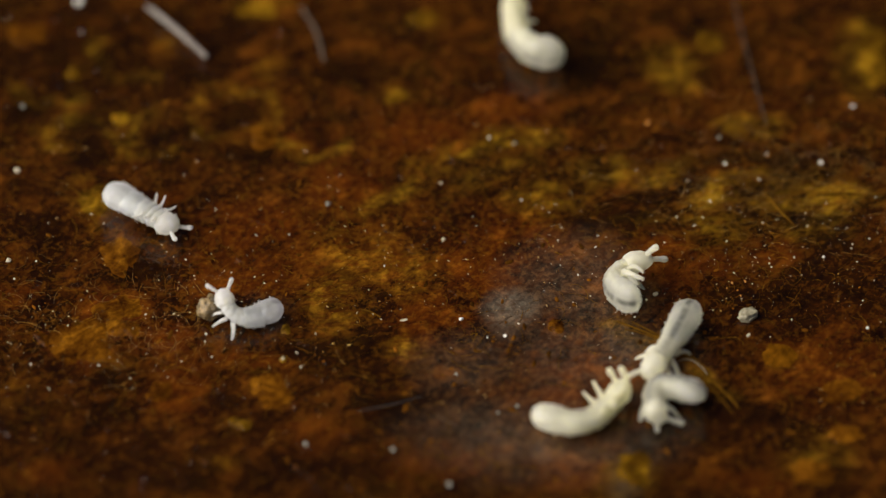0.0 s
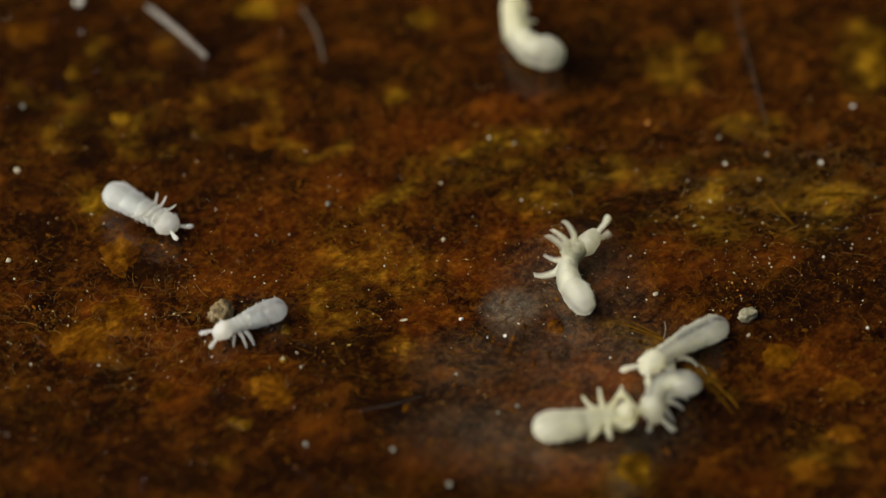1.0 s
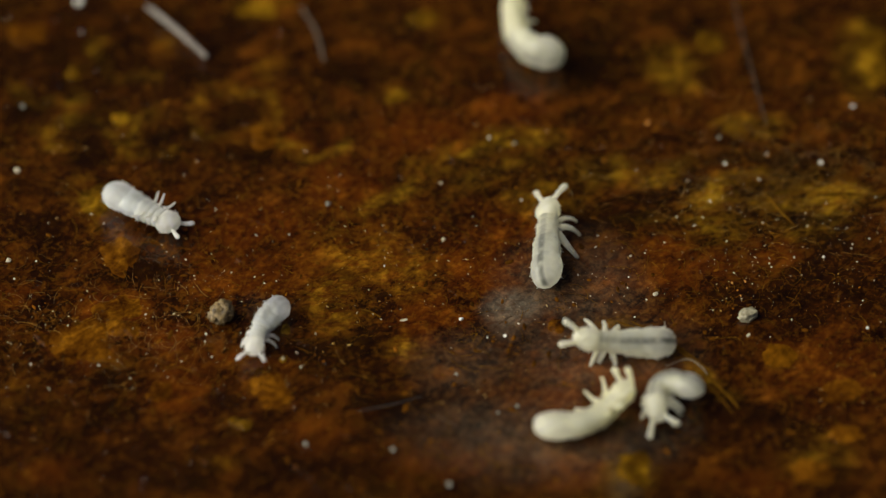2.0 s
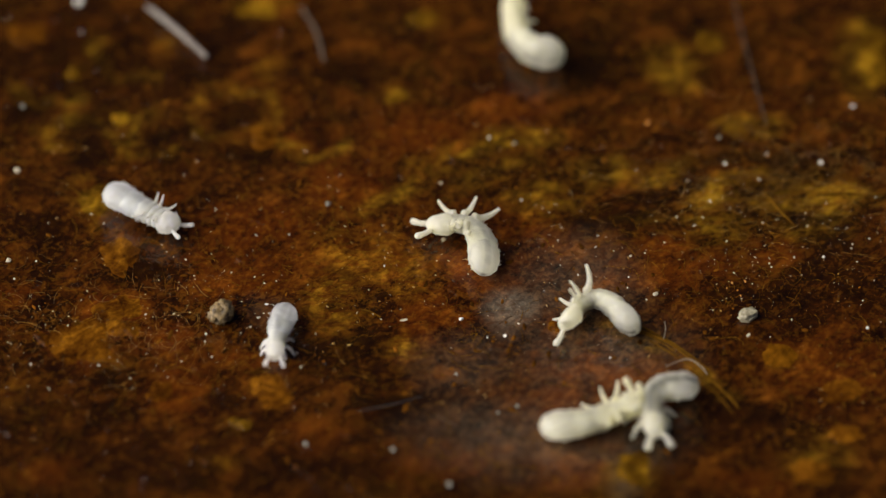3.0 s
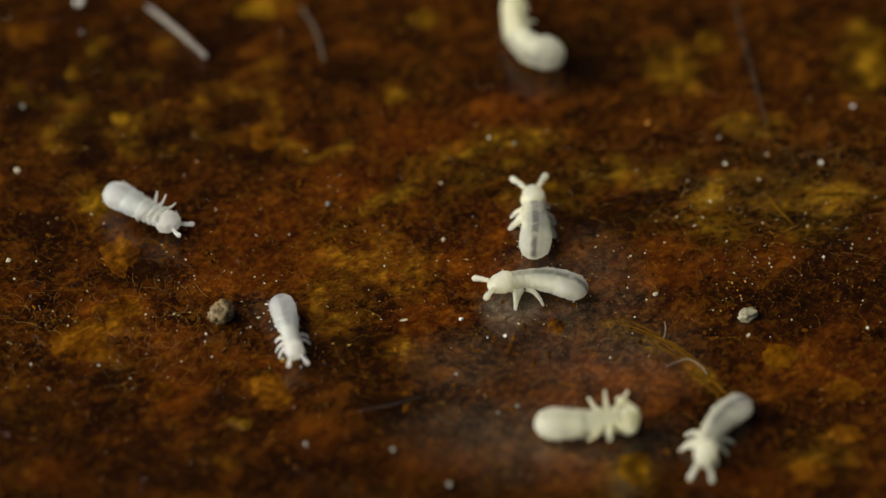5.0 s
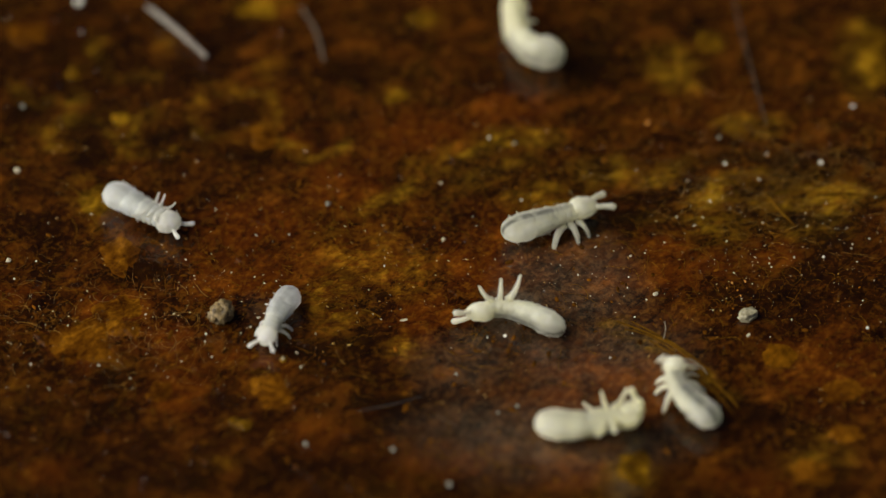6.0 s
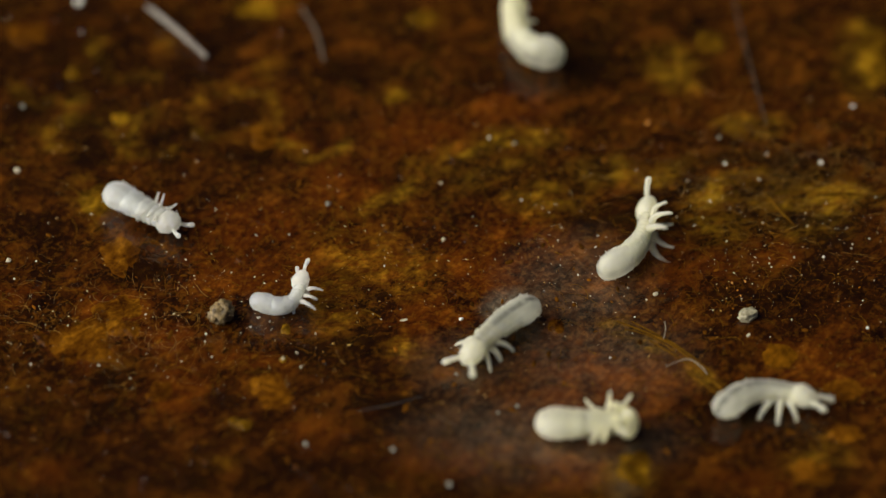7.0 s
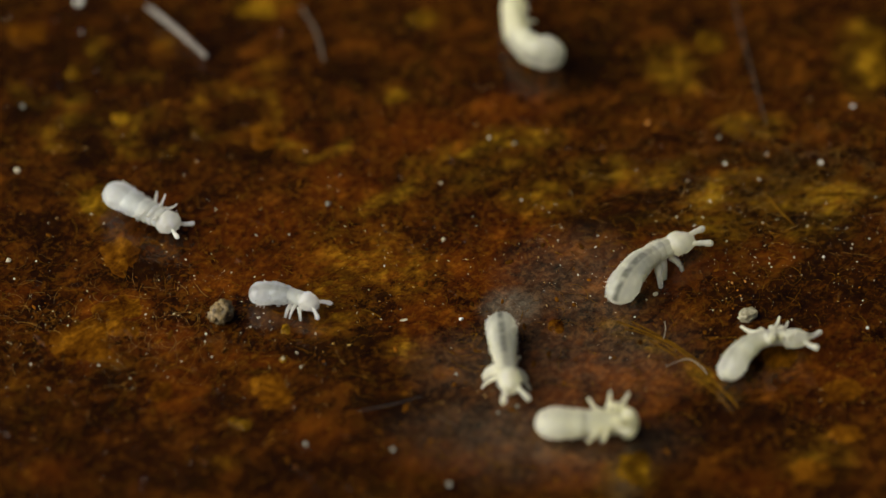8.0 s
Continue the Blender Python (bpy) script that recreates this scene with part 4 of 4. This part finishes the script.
                rows.setdefault(ob, []).append((t, base @ pose(0, 0, 0, 4 - self.fold + 0.5 * wave, 0, -side * 31 + wave)))
            for pair, side, ob in self.legs:
                beat = 20 * self.lively * math.sin(11.0 * t + self.seed + pair * 2.1 + (0 if side > 0 else math.pi))
                turned, tucked = self.stance[pair, side]
                splay = (34, 2, -32)[pair] + turned
                hip = at(RINGS[6 - pair][1]) @ Matrix.Translation((side * self.girth * 0.50 * MM, 0, -self.girth * 0.42 * MM))
                rows.setdefault(ob, []).append((t, back @ hip @ pose(0, 0, 0, 0, 0, side * (splay + beat)) @ pose(0, 0, 0, 0, side * (tucked - self.spread))))
        for ob, way in rows.items():
            walk(ob, way)


a = Springtail("small white springtail lying on its back on wet wood", 1.52, 0.290, SKIN_WHITE, 1, 0.25, 0, 0.85, 1.12)
b = Springtail("small white springtail beside a soil pellet", 1.36, 0.238, SKIN_WHITE, 2, 0.9, 0, 1.05, 0.92)
c = Springtail("translucent white springtail with a dark gut, crawling about", 2.02, 0.292, SKIN_CLEAR, 3, 1.0, 0, 1.2)
d = Springtail("translucent white springtail with a grey gut, walking", 1.90, 0.274, SKIN_CLEAR, 4, 1.0, 0, 1.12)
e = Springtail("plump cream springtail lying on its back, kicking its legs", 2.00, 0.304, SKIN_CREAM, 5, 0.35, 75, 1.05, 1.1)
f = Springtail("pale springtail with a grey gut, scrambling past another", 1.88, 0.268, SKIN_CLEAR, 6, 1.0, 0, 1.1)
g = Springtail("cream springtail curled on its side, resting", 1.95, 0.330, SKIN_CREAM, 7, 0.03, 0, 0.55, 1.2)
crumb = pellet()


def motions():
    def roll_pellet(t, x, y, turn):
        return t, pose(x * MM, y * MM, 0.17 * MM, 2 * turn, turn, 50 + 2 * turn)
    walk(crumb, [roll_pellet(0.0, -4.14, -1.52, -14), roll_pellet(0.4, -4.18, -1.54, -10), roll_pellet(0.6, -4.16, -1.54, -6),
                 roll_pellet(0.8, -4.06, -1.60, -3), roll_pellet(1.0, -3.95, -1.62, 0), roll_pellet(8.0, -3.95, -1.62, 0)])
    a.key(0, (-6.12, 1.17), (-5.40, 0.65), (-4.76, 0.17), 168)
    a.key(1, (-6.12, 1.17), (-5.40, 0.65), (-4.76, 0.18), 168)
    a.key(1.5, (-6.12, 1.17), (-5.40, 0.68), (-4.72, 0.25), 172)
    a.key(2.8, (-6.12, 1.17), (-5.40, 0.65), (-4.75, 0.20), 168)
    a.key(3.5, (-6.10, 1.17), (-5.38, 0.67), (-4.75, 0.30), 172)
    a.key(4.5, (-6.12, 1.17), (-5.39, 0.67), (-4.75, 0.25), 168)
    a.key(6, (-6.12, 1.17), (-5.39, 0.67), (-4.73, 0.24), 168)
    a.key(8, (-6.12, 1.17), (-5.39, 0.67), (-4.73, 0.22), 168)
    a.crawl(0.2)
    b.key(0, (-2.67, -1.30), (-3.59, -1.80), (-3.93, -1.42), 0, lift=(0, 0.25))
    b.key(0.2, (-2.66, -1.34), (-3.56, -1.77), (-4.03, -1.52), 0, lift=(0, 0.15))
    b.key(0.5, (-2.65, -1.35), (-3.52, -1.76), (-4.07, -1.68), 0, lift=(0, 0.1))
    b.key(0.7, (-2.65, -1.43), (-3.52, -1.82), (-4.03, -1.86), 0)
    b.key(1, (-2.64, -1.47), (-3.51, -1.89), (-3.96, -2.15), 0)
    b.key(1.2, (-2.70, -1.47), (-3.54, -1.89), (-3.90, -2.41), 0)
    b.key(1.5, (-2.74, -1.47), (-3.50, -1.86), (-3.79, -2.52), 0)
    b.key(1.7, (-2.80, -1.44), (-3.36, -1.98), (-3.50, -2.69), 0)
    b.key(2.8, (-2.74, -1.52), (-2.99, -2.15), (-3.14, -2.69), 0)
    b.key(3, (-2.75, -1.54), (-2.94, -2.20), (-2.98, -2.69), 0)
    b.key(3.2, (-2.87, -1.47), (-2.91, -2.17), (-2.84, -2.69), 0)
    b.key(3.5, (-2.94, -1.41), (-2.84, -2.15), (-2.33, -2.28), 0)
    b.key(3.7, (-2.98, -1.37), (-2.77, -2.15), (-2.23, -2.12), 0)
    b.key(4, (-3.01, -1.38), (-2.74, -2.15), (-2.23, -2.07), 0)
    b.key(4.2, (-3.03, -1.38), (-2.74, -2.10), (-2.30, -2.38), 0)
    b.key(4.5, (-3.04, -1.38), (-2.74, -2.06), (-2.38, -2.64), 0)
    b.key(4.7, (-3.01, -1.34), (-2.69, -2.17), (-2.44, -2.82), 0)
    b.key(5.8, (-2.70, -1.16), (-2.99, -1.76), (-3.13, -2.46), 0)
    b.key(6, (-2.66, -1.21), (-3.00, -1.82), (-3.19, -2.47), 0)
    b.key(6.2, (-2.66, -1.17), (-3.00, -1.78), (-3.17, -2.38), 0)
    b.key(6.4, (-2.82, -0.95), (-2.81, -1.73), (-2.55, -1.98), 0)
    b.key(6.5, (-2.87, -0.87), (-2.65, -1.59), (-2.09, -1.69), 0)
    b.key(6.7, (-3.18, -1.00), (-2.63, -1.63), (-1.96, -1.39), -5)
    b.key(6.85, (-3.48, -1.18), (-2.71, -1.48), (-2.25, -0.87), -30)
    b.key(7, (-3.57, -1.25), (-2.70, -1.46), (-2.54, -0.69), -55, lift=(0, 0.2))
    b.key(7.2, (-3.55, -1.24), (-2.72, -1.43), (-2.60, -0.82), -45, lift=(0, 0.2))
    b.key(7.5, (-3.51, -1.21), (-2.74, -1.34), (-2.42, -1.10), -25)
    b.key(7.7, (-3.49, -1.24), (-2.76, -1.30), (-2.34, -1.34), 0)
    b.key(8, (-3.44, -1.29), (-2.76, -1.30), (-2.24, -1.56), 0)
    b.crawl(0.1)
    c.key(0, (3.55, -1.94), (3.06, -0.97), (3.55, -0.63), 280, lift=(0.45, 0.1))
    c.key(0.2, (3.55, -1.95), (3.06, -0.94), (3.53, -0.58), 280, lift=(0.45, 0.1))
    c.key(0.3, (3.55, -1.94), (3.07, -0.93), (3.51, -0.54), 262, lift=(0.4, 0.1))
    c.key(0.4, (3.54, -1.87), (3.15, -0.92), (3.33, -0.34), 222, lift=(0.25, 0.1))
    c.key(0.5, (3.53, -1.82), (3.28, -0.94), (3.15, -0.15), 193, lift=(0.1, 0))
    c.key(0.6, (3.13, -1.65), (2.92, -0.71), (2.30, -0.23), 185)
    c.key(0.7, (3.21, -1.68), (3.00, -0.73), (2.60, -0.04), 180)
    c.key(0.8, (3.29, -1.65), (3.09, -0.63), (3.34, 0.30), 180)
    c.key(0.9, (2.95, -1.40), (2.48, -0.65), (2.71, 0.12), 180)
    c.key(1, (2.68, -1.70), (2.24, -0.65), (2.86, 0.08), 95)
    c.key(1.1, (2.23, -1.83), (2.16, -0.60), (2.60, 0.04), 15)
    c.key(1.2, (2.15, -1.73), (2.05, -0.46), (2.71, 0.01), 0)
    c.key(1.3, (2.05, -1.68), (2.25, -0.43), (2.81, 0.25), 0)
    c.key(1.5, (2.03, -1.38), (2.44, -0.39), (2.67, 0.65), 0)
    c.key(1.7, (1.96, -1.31), (2.25, -0.12), (2.42, 0.92), 0)
    c.key(2.8, (1.48, -0.63), (0.75, 0.22), (0.42, 0.92), -165)
    c.key(2.9, (1.38, -0.47), (0.62, 0.30), (0.26, 0.92), -160)
    c.key(3, (0.69, -0.96), (0.55, 0.21), (-0.15, 0.28), -160)
    c.key(3.1, (1.05, -0.84), (0.75, 0.30), (0.06, 0.49), -155)
    c.key(3.2, (1.05, -0.88), (0.98, 0.24), (0.19, 0.38), -145)
    c.key(3.3, (0.89, -1.04), (0.98, 0.30), (0.34, 0.38), -120)
    c.key(3.4, (1.43, -1.05), (1.13, 0.33), (0.35, 0.28), -60)
    c.key(3.5, (1.53, -0.94), (1.15, 0.41), (0.39, 0.08), -5)
    c.key(3.6, (1.78, -0.81), (1.06, 0.12), (0.25, -0.20), 0)
    c.key(3.7, (1.76, -0.94), (1.04, -0.07), (0.19, 0.01), 0)
    c.key(3.8, (1.81, -0.85), (1.04, 0.04), (0.34, 0.49), 0)
    c.key(3.9, (1.73, -0.79), (1.18, 0.22), (0.85, 0.92), 0)
    c.key(4, (1.68, -0.94), (1.15, 0.21), (0.91, 1.22), 0)
    c.key(4.1, (1.78, -0.73), (1.51, 0.38), (1.53, 1.11), 0)
    c.key(4.2, (1.84, -0.79), (1.77, 0.30), (1.97, 1.00), 0)
    c.key(4.3, (1.92, -0.79), (1.92, 0.36), (2.23, 1.27), 0)
    c.key(4.4, (1.92, -0.89), (1.83, 0.30), (1.84, 1.38), 0)
    c.key(4.5, (2.04, -0.65), (1.95, 0.61), (1.65, 1.49), 0)
    c.key(4.6, (1.99, -0.60), (1.88, 0.38), (1.61, 1.16), 0)
    c.key(4.7, (1.85, -0.42), (1.54, 0.49), (1.24, 1.52), 0)
    c.key(5.8, (1.21, 0.21), (2.24, 0.33), (3.16, 0.49), -10)
    c.key(5.9, (1.14, -0.03), (2.12, 0.25), (2.82, 0.57), -10)
    c.key(6, (1.06, 0.10), (2.02, 0.48), (2.70, 0.79), -10)
    c.key(6.1, (1.19, -0.03), (2.11, 0.62), (2.74, 1.00), 0)
    c.key(6.2, (1.28, -0.10), (2.13, 0.56), (2.78, 1.08), 0)
    c.key(6.3, (1.33, -0.22), (2.02, 0.62), (2.49, 1.38), 0)
    c.key(6.4, (1.64, -0.26), (2.13, 0.65), (2.26, 1.62), 10)
    c.key(6.5, (1.85, -0.97), (2.49, 0.54), (2.25, 1.56), 80, lift=(0.5, 0.2))
    c.key(6.6, (3.01, -0.61), (3.51, 0.40), (4.05, 1.01), 160)
    c.key(6.7, (2.86, -0.48), (3.56, 0.40), (4.10, 1.08), 175)
    c.key(6.8, (2.82, -0.32), (3.65, 0.04), (4.05, 0.92), 195)
    c.key(6.9, (2.95, -0.20), (3.86, 0.06), (4.02, 0.79), 220)
    c.key(7, (2.82, -0.75), (3.59, -0.02), (3.68, 1.06), 262)
    c.key(7.1, (2.89, -0.86), (3.56, 0.13), (3.39, 0.92), 325)
    c.key(7.2, (2.99, -1.13), (3.37, -0.12), (2.88, 0.58), 350)
    c.key(7.3, (3.20, -1.13), (3.39, -0.06), (2.80, 0.54), 360)
    c.key(7.5, (3.19, -1.14), (3.46, -0.12), (2.78, 0.44), 360)
    c.key(7.6, (3.26, -1.09), (3.54, 0.08), (3.67, 0.92), 360)
    c.key(7.7, (3.31, -1.15), (3.73, 0.04), (4.21, 0.87), 360)
    c.key(7.8, (3.70, -1.27), (4.03, -0.03), (4.73, 0.58), 360)
    c.key(8, (3.05, -1.68), (3.66, -0.49), (4.56, -0.06), 360)
    c.crawl(0.1)
    d.key(0, (4.46, -1.43), (4.03, -2.44), (3.58, -3.13), 0)
    d.key(0.1, (4.67, -1.50), (4.18, -2.44), (3.66, -2.95), 0)
    d.key(0.2, (4.86, -1.59), (4.31, -2.31), (3.66, -2.75), 0)
    d.key(0.3, (4.84, -1.53), (4.14, -2.18), (3.56, -2.75), 0)
    d.key(0.4, (4.83, -1.52), (4.42, -2.41), (4.28, -3.00), 0)
    d.key(0.5, (4.80, -1.45), (4.42, -2.41), (4.29, -3.08), 0)
    d.key(0.6, (4.95, -1.59), (4.42, -2.44), (3.99, -3.50), 0, lift=(0, 0.3))
    d.key(0.8, (4.83, -1.65), (4.24, -2.75), (3.84, -3.60), 0, lift=(0, 0.3))
    d.key(0.9, (4.91, -1.73), (4.31, -2.53), (3.64, -3.33), 0, lift=(0, 0.25))
    d.key(1, (5.09, -1.97), (4.15, -2.50), (3.53, -3.05), 5)
    d.key(1.1, (5.19, -2.04), (4.31, -2.55), (3.55, -3.00), 5)
    d.key(1.2, (4.97, -2.08), (4.06, -2.62), (3.14, -3.50), 5, lift=(0, 0.3))
    d.key(1.5, (4.77, -2.41), (3.71, -2.70), (3.07, -3.67), 5, lift=(0, 0.45))
    d.key(1.7, (4.57, -2.46), (3.34, -2.59), (2.61, -3.09), 0, lift=(0, 0.3))
    d.key(2.8, (3.67, -2.13), (2.80, -1.95), (2.18, -1.36), -130)
    d.key(2.9, (3.72, -2.41), (2.80, -1.92), (2.11, -2.04), -105)
    d.key(3, (3.47, -2.31), (2.70, -1.40), (2.15, -2.10), -105)
    d.key(3.1, (3.25, -2.24), (2.55, -1.43), (2.11, -1.95), -115)
    d.key(3.2, (3.25, -2.24), (2.55, -1.35), (2.25, -2.05), -115)
    d.key(3.3, (3.53, -1.95), (3.10, -0.98), (2.39, -1.40), -95)
    d.key(3.4, (3.60, -1.95), (3.00, -0.77), (2.16, -1.14), -50)
    d.key(3.5, (3.87, -1.73), (3.04, -0.64), (2.30, -1.12), -5)
    d.key(3.6, (3.89, -1.67), (2.98, -0.95), (2.22, -1.67), 0)
    d.key(3.7, (3.86, -1.18), (2.84, -1.20), (1.97, -1.69), 10)
    d.key(3.8, (3.64, -1.24), (2.84, -1.29), (2.05, -1.92), 15)
    d.key(3.9, (3.60, -1.29), (2.70, -1.28), (1.83, -1.78), 15)
    d.key(4, (3.53, -1.59), (2.48, -1.26), (1.65, -1.52), 15)
    d.key(4.1, (3.32, -1.43), (2.42, -1.14), (1.50, -1.32), 15)
    d.key(4.2, (3.10, -1.32), (2.14, -1.20), (1.28, -1.50), 15)
    d.key(4.3, (2.94, -1.37), (2.00, -1.20), (1.15, -1.39), 10)
    d.key(4.4, (2.82, -1.52), (1.73, -1.06), (1.01, -0.95), 10)
    d.key(4.5, (2.68, -1.62), (1.58, -0.90), (0.85, -0.93), 10)
    d.key(4.6, (2.60, -1.44), (1.73, -1.02), (0.95, -0.95), 10)
    d.key(4.7, (2.55, -1.27), (1.59, -0.95), (0.79, -1.32), 10)
    d.key(5.8, (2.62, -1.56), (1.73, -0.97), (1.16, -0.29), -10)
    d.key(5.9, (2.16, -2.21), (1.19, -1.63), (0.57, -1.62), -85)
    d.key(6, (2.20, -2.24), (1.25, -1.66), (0.54, -1.76), -100)
    d.key(6.1, (2.16, -2.23), (1.12, -1.73), (0.57, -1.73), -130)
    d.key(6.2, (2.13, -2.28), (1.22, -2.11), (0.65, -1.83), -155)
    d.key(6.3, (2.11, -2.19), (1.16, -2.18), (0.57, -1.69), -165)
    d.key(6.4, (2.04, -2.13), (1.09, -2.13), (0.66, -1.36), -170)
    d.key(6.5, (1.92, -2.35), (1.04, -2.40), (0.43, -2.54), -172)
    d.key(6.6, (2.06, -2.04), (1.34, -1.69), (0.73, -2.46), -100)
    d.key(6.7, (2.26, -1.83), (1.37, -1.84), (0.94, -2.77), -50)
    d.key(6.8, (2.19, -1.56), (1.34, -1.82), (0.89, -2.39), -10)
    d.key(6.9, (1.80, -1.36), (1.10, -1.91), (0.89, -2.77), 0)
    d.key(7, (1.73, -1.49), (0.88, -2.15), (0.38, -2.88), 0)
    d.key(7.2, (1.59, -1.62), (0.84, -2.40), (0.25, -2.93), 0)
    d.key(7.3, (1.61, -1.65), (0.84, -2.45), (0.45, -3.23), 0)
    d.key(7.5, (1.54, -1.79), (0.84, -2.46), (0.81, -3.36), 0)
    d.key(7.6, (1.04, -1.74), (0.83, -2.71), (1.01, -3.65), 0)
    d.key(7.8, (1.00, -1.69), (1.01, -2.55), (1.35, -3.34), 0)
    d.key(8, (1.02, -1.78), (1.09, -2.75), (1.21, -3.51), 0)
    d.crawl(0.1)
    e.key(0, (1.60, -3.92), (2.66, -4.12), (3.29, -3.06), 140, 0)
    e.key(0.6, (1.63, -3.95), (2.66, -4.12), (3.29, -3.06), 140, 0)
    e.key(0.8, (1.63, -4.36), (2.61, -4.22), (3.46, -4.05), 178, -45)
    e.key(1, (1.63, -4.36), (2.61, -4.22), (3.46, -4.00), 178, -45)
    e.key(1.2, (1.60, -4.37), (2.66, -4.12), (3.27, -3.23), 155, 0)
    e.key(1.5, (1.59, -4.20), (2.70, -4.10), (3.27, -3.13), 145, 0)
    e.key(1.7, (1.60, -4.20), (2.70, -4.10), (3.27, -3.11), 145, 0)
    e.key(2.8, (1.65, -4.30), (2.73, -4.17), (3.52, -3.69), 158, -15)
    e.key(3, (1.65, -4.29), (2.75, -4.15), (3.42, -3.69), 158, -15)
    e.key(3.2, (1.67, -4.26), (2.67, -4.25), (3.48, -3.92), 172, -40)
    e.key(3.5, (1.67, -4.25), (2.65, -4.26), (3.51, -4.20), 178, -80)
    e.key(4, (1.67, -4.25), (2.65, -4.26), (3.51, -4.25), 180, -80)
    e.key(4.5, (1.67, -4.25), (2.65, -4.25), (3.54, -4.17), 178, -70)
    e.key(4.7, (1.67, -4.25), (2.65, -4.25), (3.53, -4.15), 178, -70)
    e.key(5.8, (1.71, -4.22), (2.68, -4.25), (3.59, -3.95), 170, -30)
    e.key(6.2, (1.74, -4.20), (2.68, -4.25), (3.63, -3.84), 164, -20)
    e.key(6.5, (1.76, -4.17), (2.69, -4.25), (3.67, -3.69), 166, -15)
    e.key(6.7, (1.69, -4.25), (2.68, -4.26), (3.56, -4.00), 172, -45)
    e.key(7, (1.69, -4.25), (2.65, -4.26), (3.51, -4.22), 178, -85)
    e.key(8, (1.69, -4.25), (2.65, -4.26), (3.51, -4.22), 178, -85)
    e.crawl(0.1)
    f.key(0, (4.52, -3.61), (3.74, -3.46), (3.82, -4.27), 28, -75)
    f.key(0.5, (4.54, -3.64), (3.77, -3.43), (3.77, -4.24), 28, -75)
    f.key(0.6, (4.45, -3.16), (3.82, -3.48), (3.72, -4.22), 28, -70)
    f.key(0.8, (4.33, -3.20), (3.79, -3.51), (3.70, -4.27), 28, -70)
    f.key(1, (4.32, -3.38), (3.77, -3.51), (3.70, -4.27), 28, -70)
    f.key(1.2, (4.39, -3.48), (3.74, -3.42), (3.65, -4.18), 28, -60)
    f.key(1.7, (4.40, -3.51), (3.72, -3.38), (3.63, -4.14), 28, -40)
    f.key(2.8, (4.23, -3.13), (4.21, -3.91), (4.48, -4.68), 20, -9)
    f.key(2.9, (4.05, -3.20), (4.22, -3.97), (4.32, -4.75), 0, -9)
    f.key(3, (4.34, -3.42), (3.66, -3.71), (3.81, -4.64), 0, -9)
    f.key(3.1, (4.38, -3.61), (3.73, -3.91), (3.72, -4.87), 0, -9)
    f.key(3.3, (4.40, -3.48), (3.89, -3.94), (3.74, -4.87), 0, -9)
    f.key(3.5, (4.29, -3.48), (3.98, -4.17), (4.00, -5.02), 0, -9)
    f.key(3.6, (4.43, -3.61), (3.89, -4.22), (3.70, -5.06), 0, -9)
    f.key(3.7, (4.29, -3.65), (3.77, -4.39), (3.57, -5.19), 0, -9)
    f.key(3.8, (4.37, -3.58), (3.97, -4.29), (3.73, -5.19), 0, -9)
    f.key(3.9, (5.18, -3.58), (4.79, -4.31), (4.52, -5.19), 0, -9)
    f.key(4, (5.07, -3.52), (4.81, -4.33), (4.49, -5.19), 0, -9)
    f.key(4.2, (5.35, -3.76), (4.92, -4.46), (4.57, -5.26), 0, -9)
    f.key(4.5, (5.35, -3.69), (4.96, -4.41), (4.76, -5.29), 0, -9)
    f.key(4.7, (5.30, -3.76), (4.84, -4.46), (4.73, -5.43), 0, -30)
    f.key(5.8, (5.21, -4.18), (4.43, -3.80), (3.89, -3.69), 0, -65)
    f.key(5.9, (5.02, -4.34), (4.28, -3.58), (3.95, -3.36), 0, -75)
    f.key(6, (4.95, -4.37), (4.20, -3.48), (4.10, -2.95), 0, -50)
    f.key(6.1, (4.75, -4.21), (4.29, -3.30), (4.55, -2.77), 0, -9)
    f.key(6.2, (4.55, -4.09), (4.39, -3.05), (4.67, -2.39), 0, -9)
    f.key(6.3, (4.64, -4.10), (4.62, -3.06), (5.07, -2.38), 0, -9)
    f.key(6.4, (4.67, -4.04), (4.85, -3.06), (5.32, -2.38), -10, -9)
    f.key(6.5, (4.65, -4.09), (5.18, -3.00), (5.95, -2.51), -20, -9)
    f.key(6.6, (4.65, -3.78), (5.39, -3.30), (6.28, -3.36), -10, -9)
    f.key(6.7, (4.65, -3.70), (5.53, -3.20), (6.17, -3.67), -10, -9)
    f.key(6.8, (4.67, -3.67), (5.52, -3.28), (6.34, -3.70), -10, -9)
    f.key(6.9, (4.90, -3.71), (5.76, -3.30), (6.58, -3.86), -10, -9)
    f.key(7, (4.84, -4.09), (5.71, -3.48), (6.68, -3.84), -10, -9)
    f.key(7.1, (5.00, -4.19), (5.98, -3.46), (6.70, -3.20), 0, -9)
    f.key(7.2, (5.21, -4.02), (6.09, -3.20), (6.92, -2.79), 55, -9)
    f.key(7.3, (4.93, -3.27), (5.79, -2.74), (6.50, -2.23), 134, -9)
    f.key(7.5, (4.92, -3.36), (5.76, -2.79), (6.55, -2.30), 152, -9)
    f.key(7.7, (4.94, -3.25), (5.73, -2.72), (6.54, -2.37), 152, -9)
    f.key(8, (4.97, -3.38), (5.61, -2.36), (6.50, -2.39), 150, -9)
    f.crawl(0.1)
    g.key(0, (2.32, 4.48), (1.37, 4.95), (1.48, 6.52), -80)
    g.key(4, (2.32, 4.48), (1.37, 4.95), (1.48, 6.52), -80)
    g.key(8, (2.32, 4.48), (1.37, 4.95), (1.48, 6.52), -80)
    g.crawl(4.0)


motions()
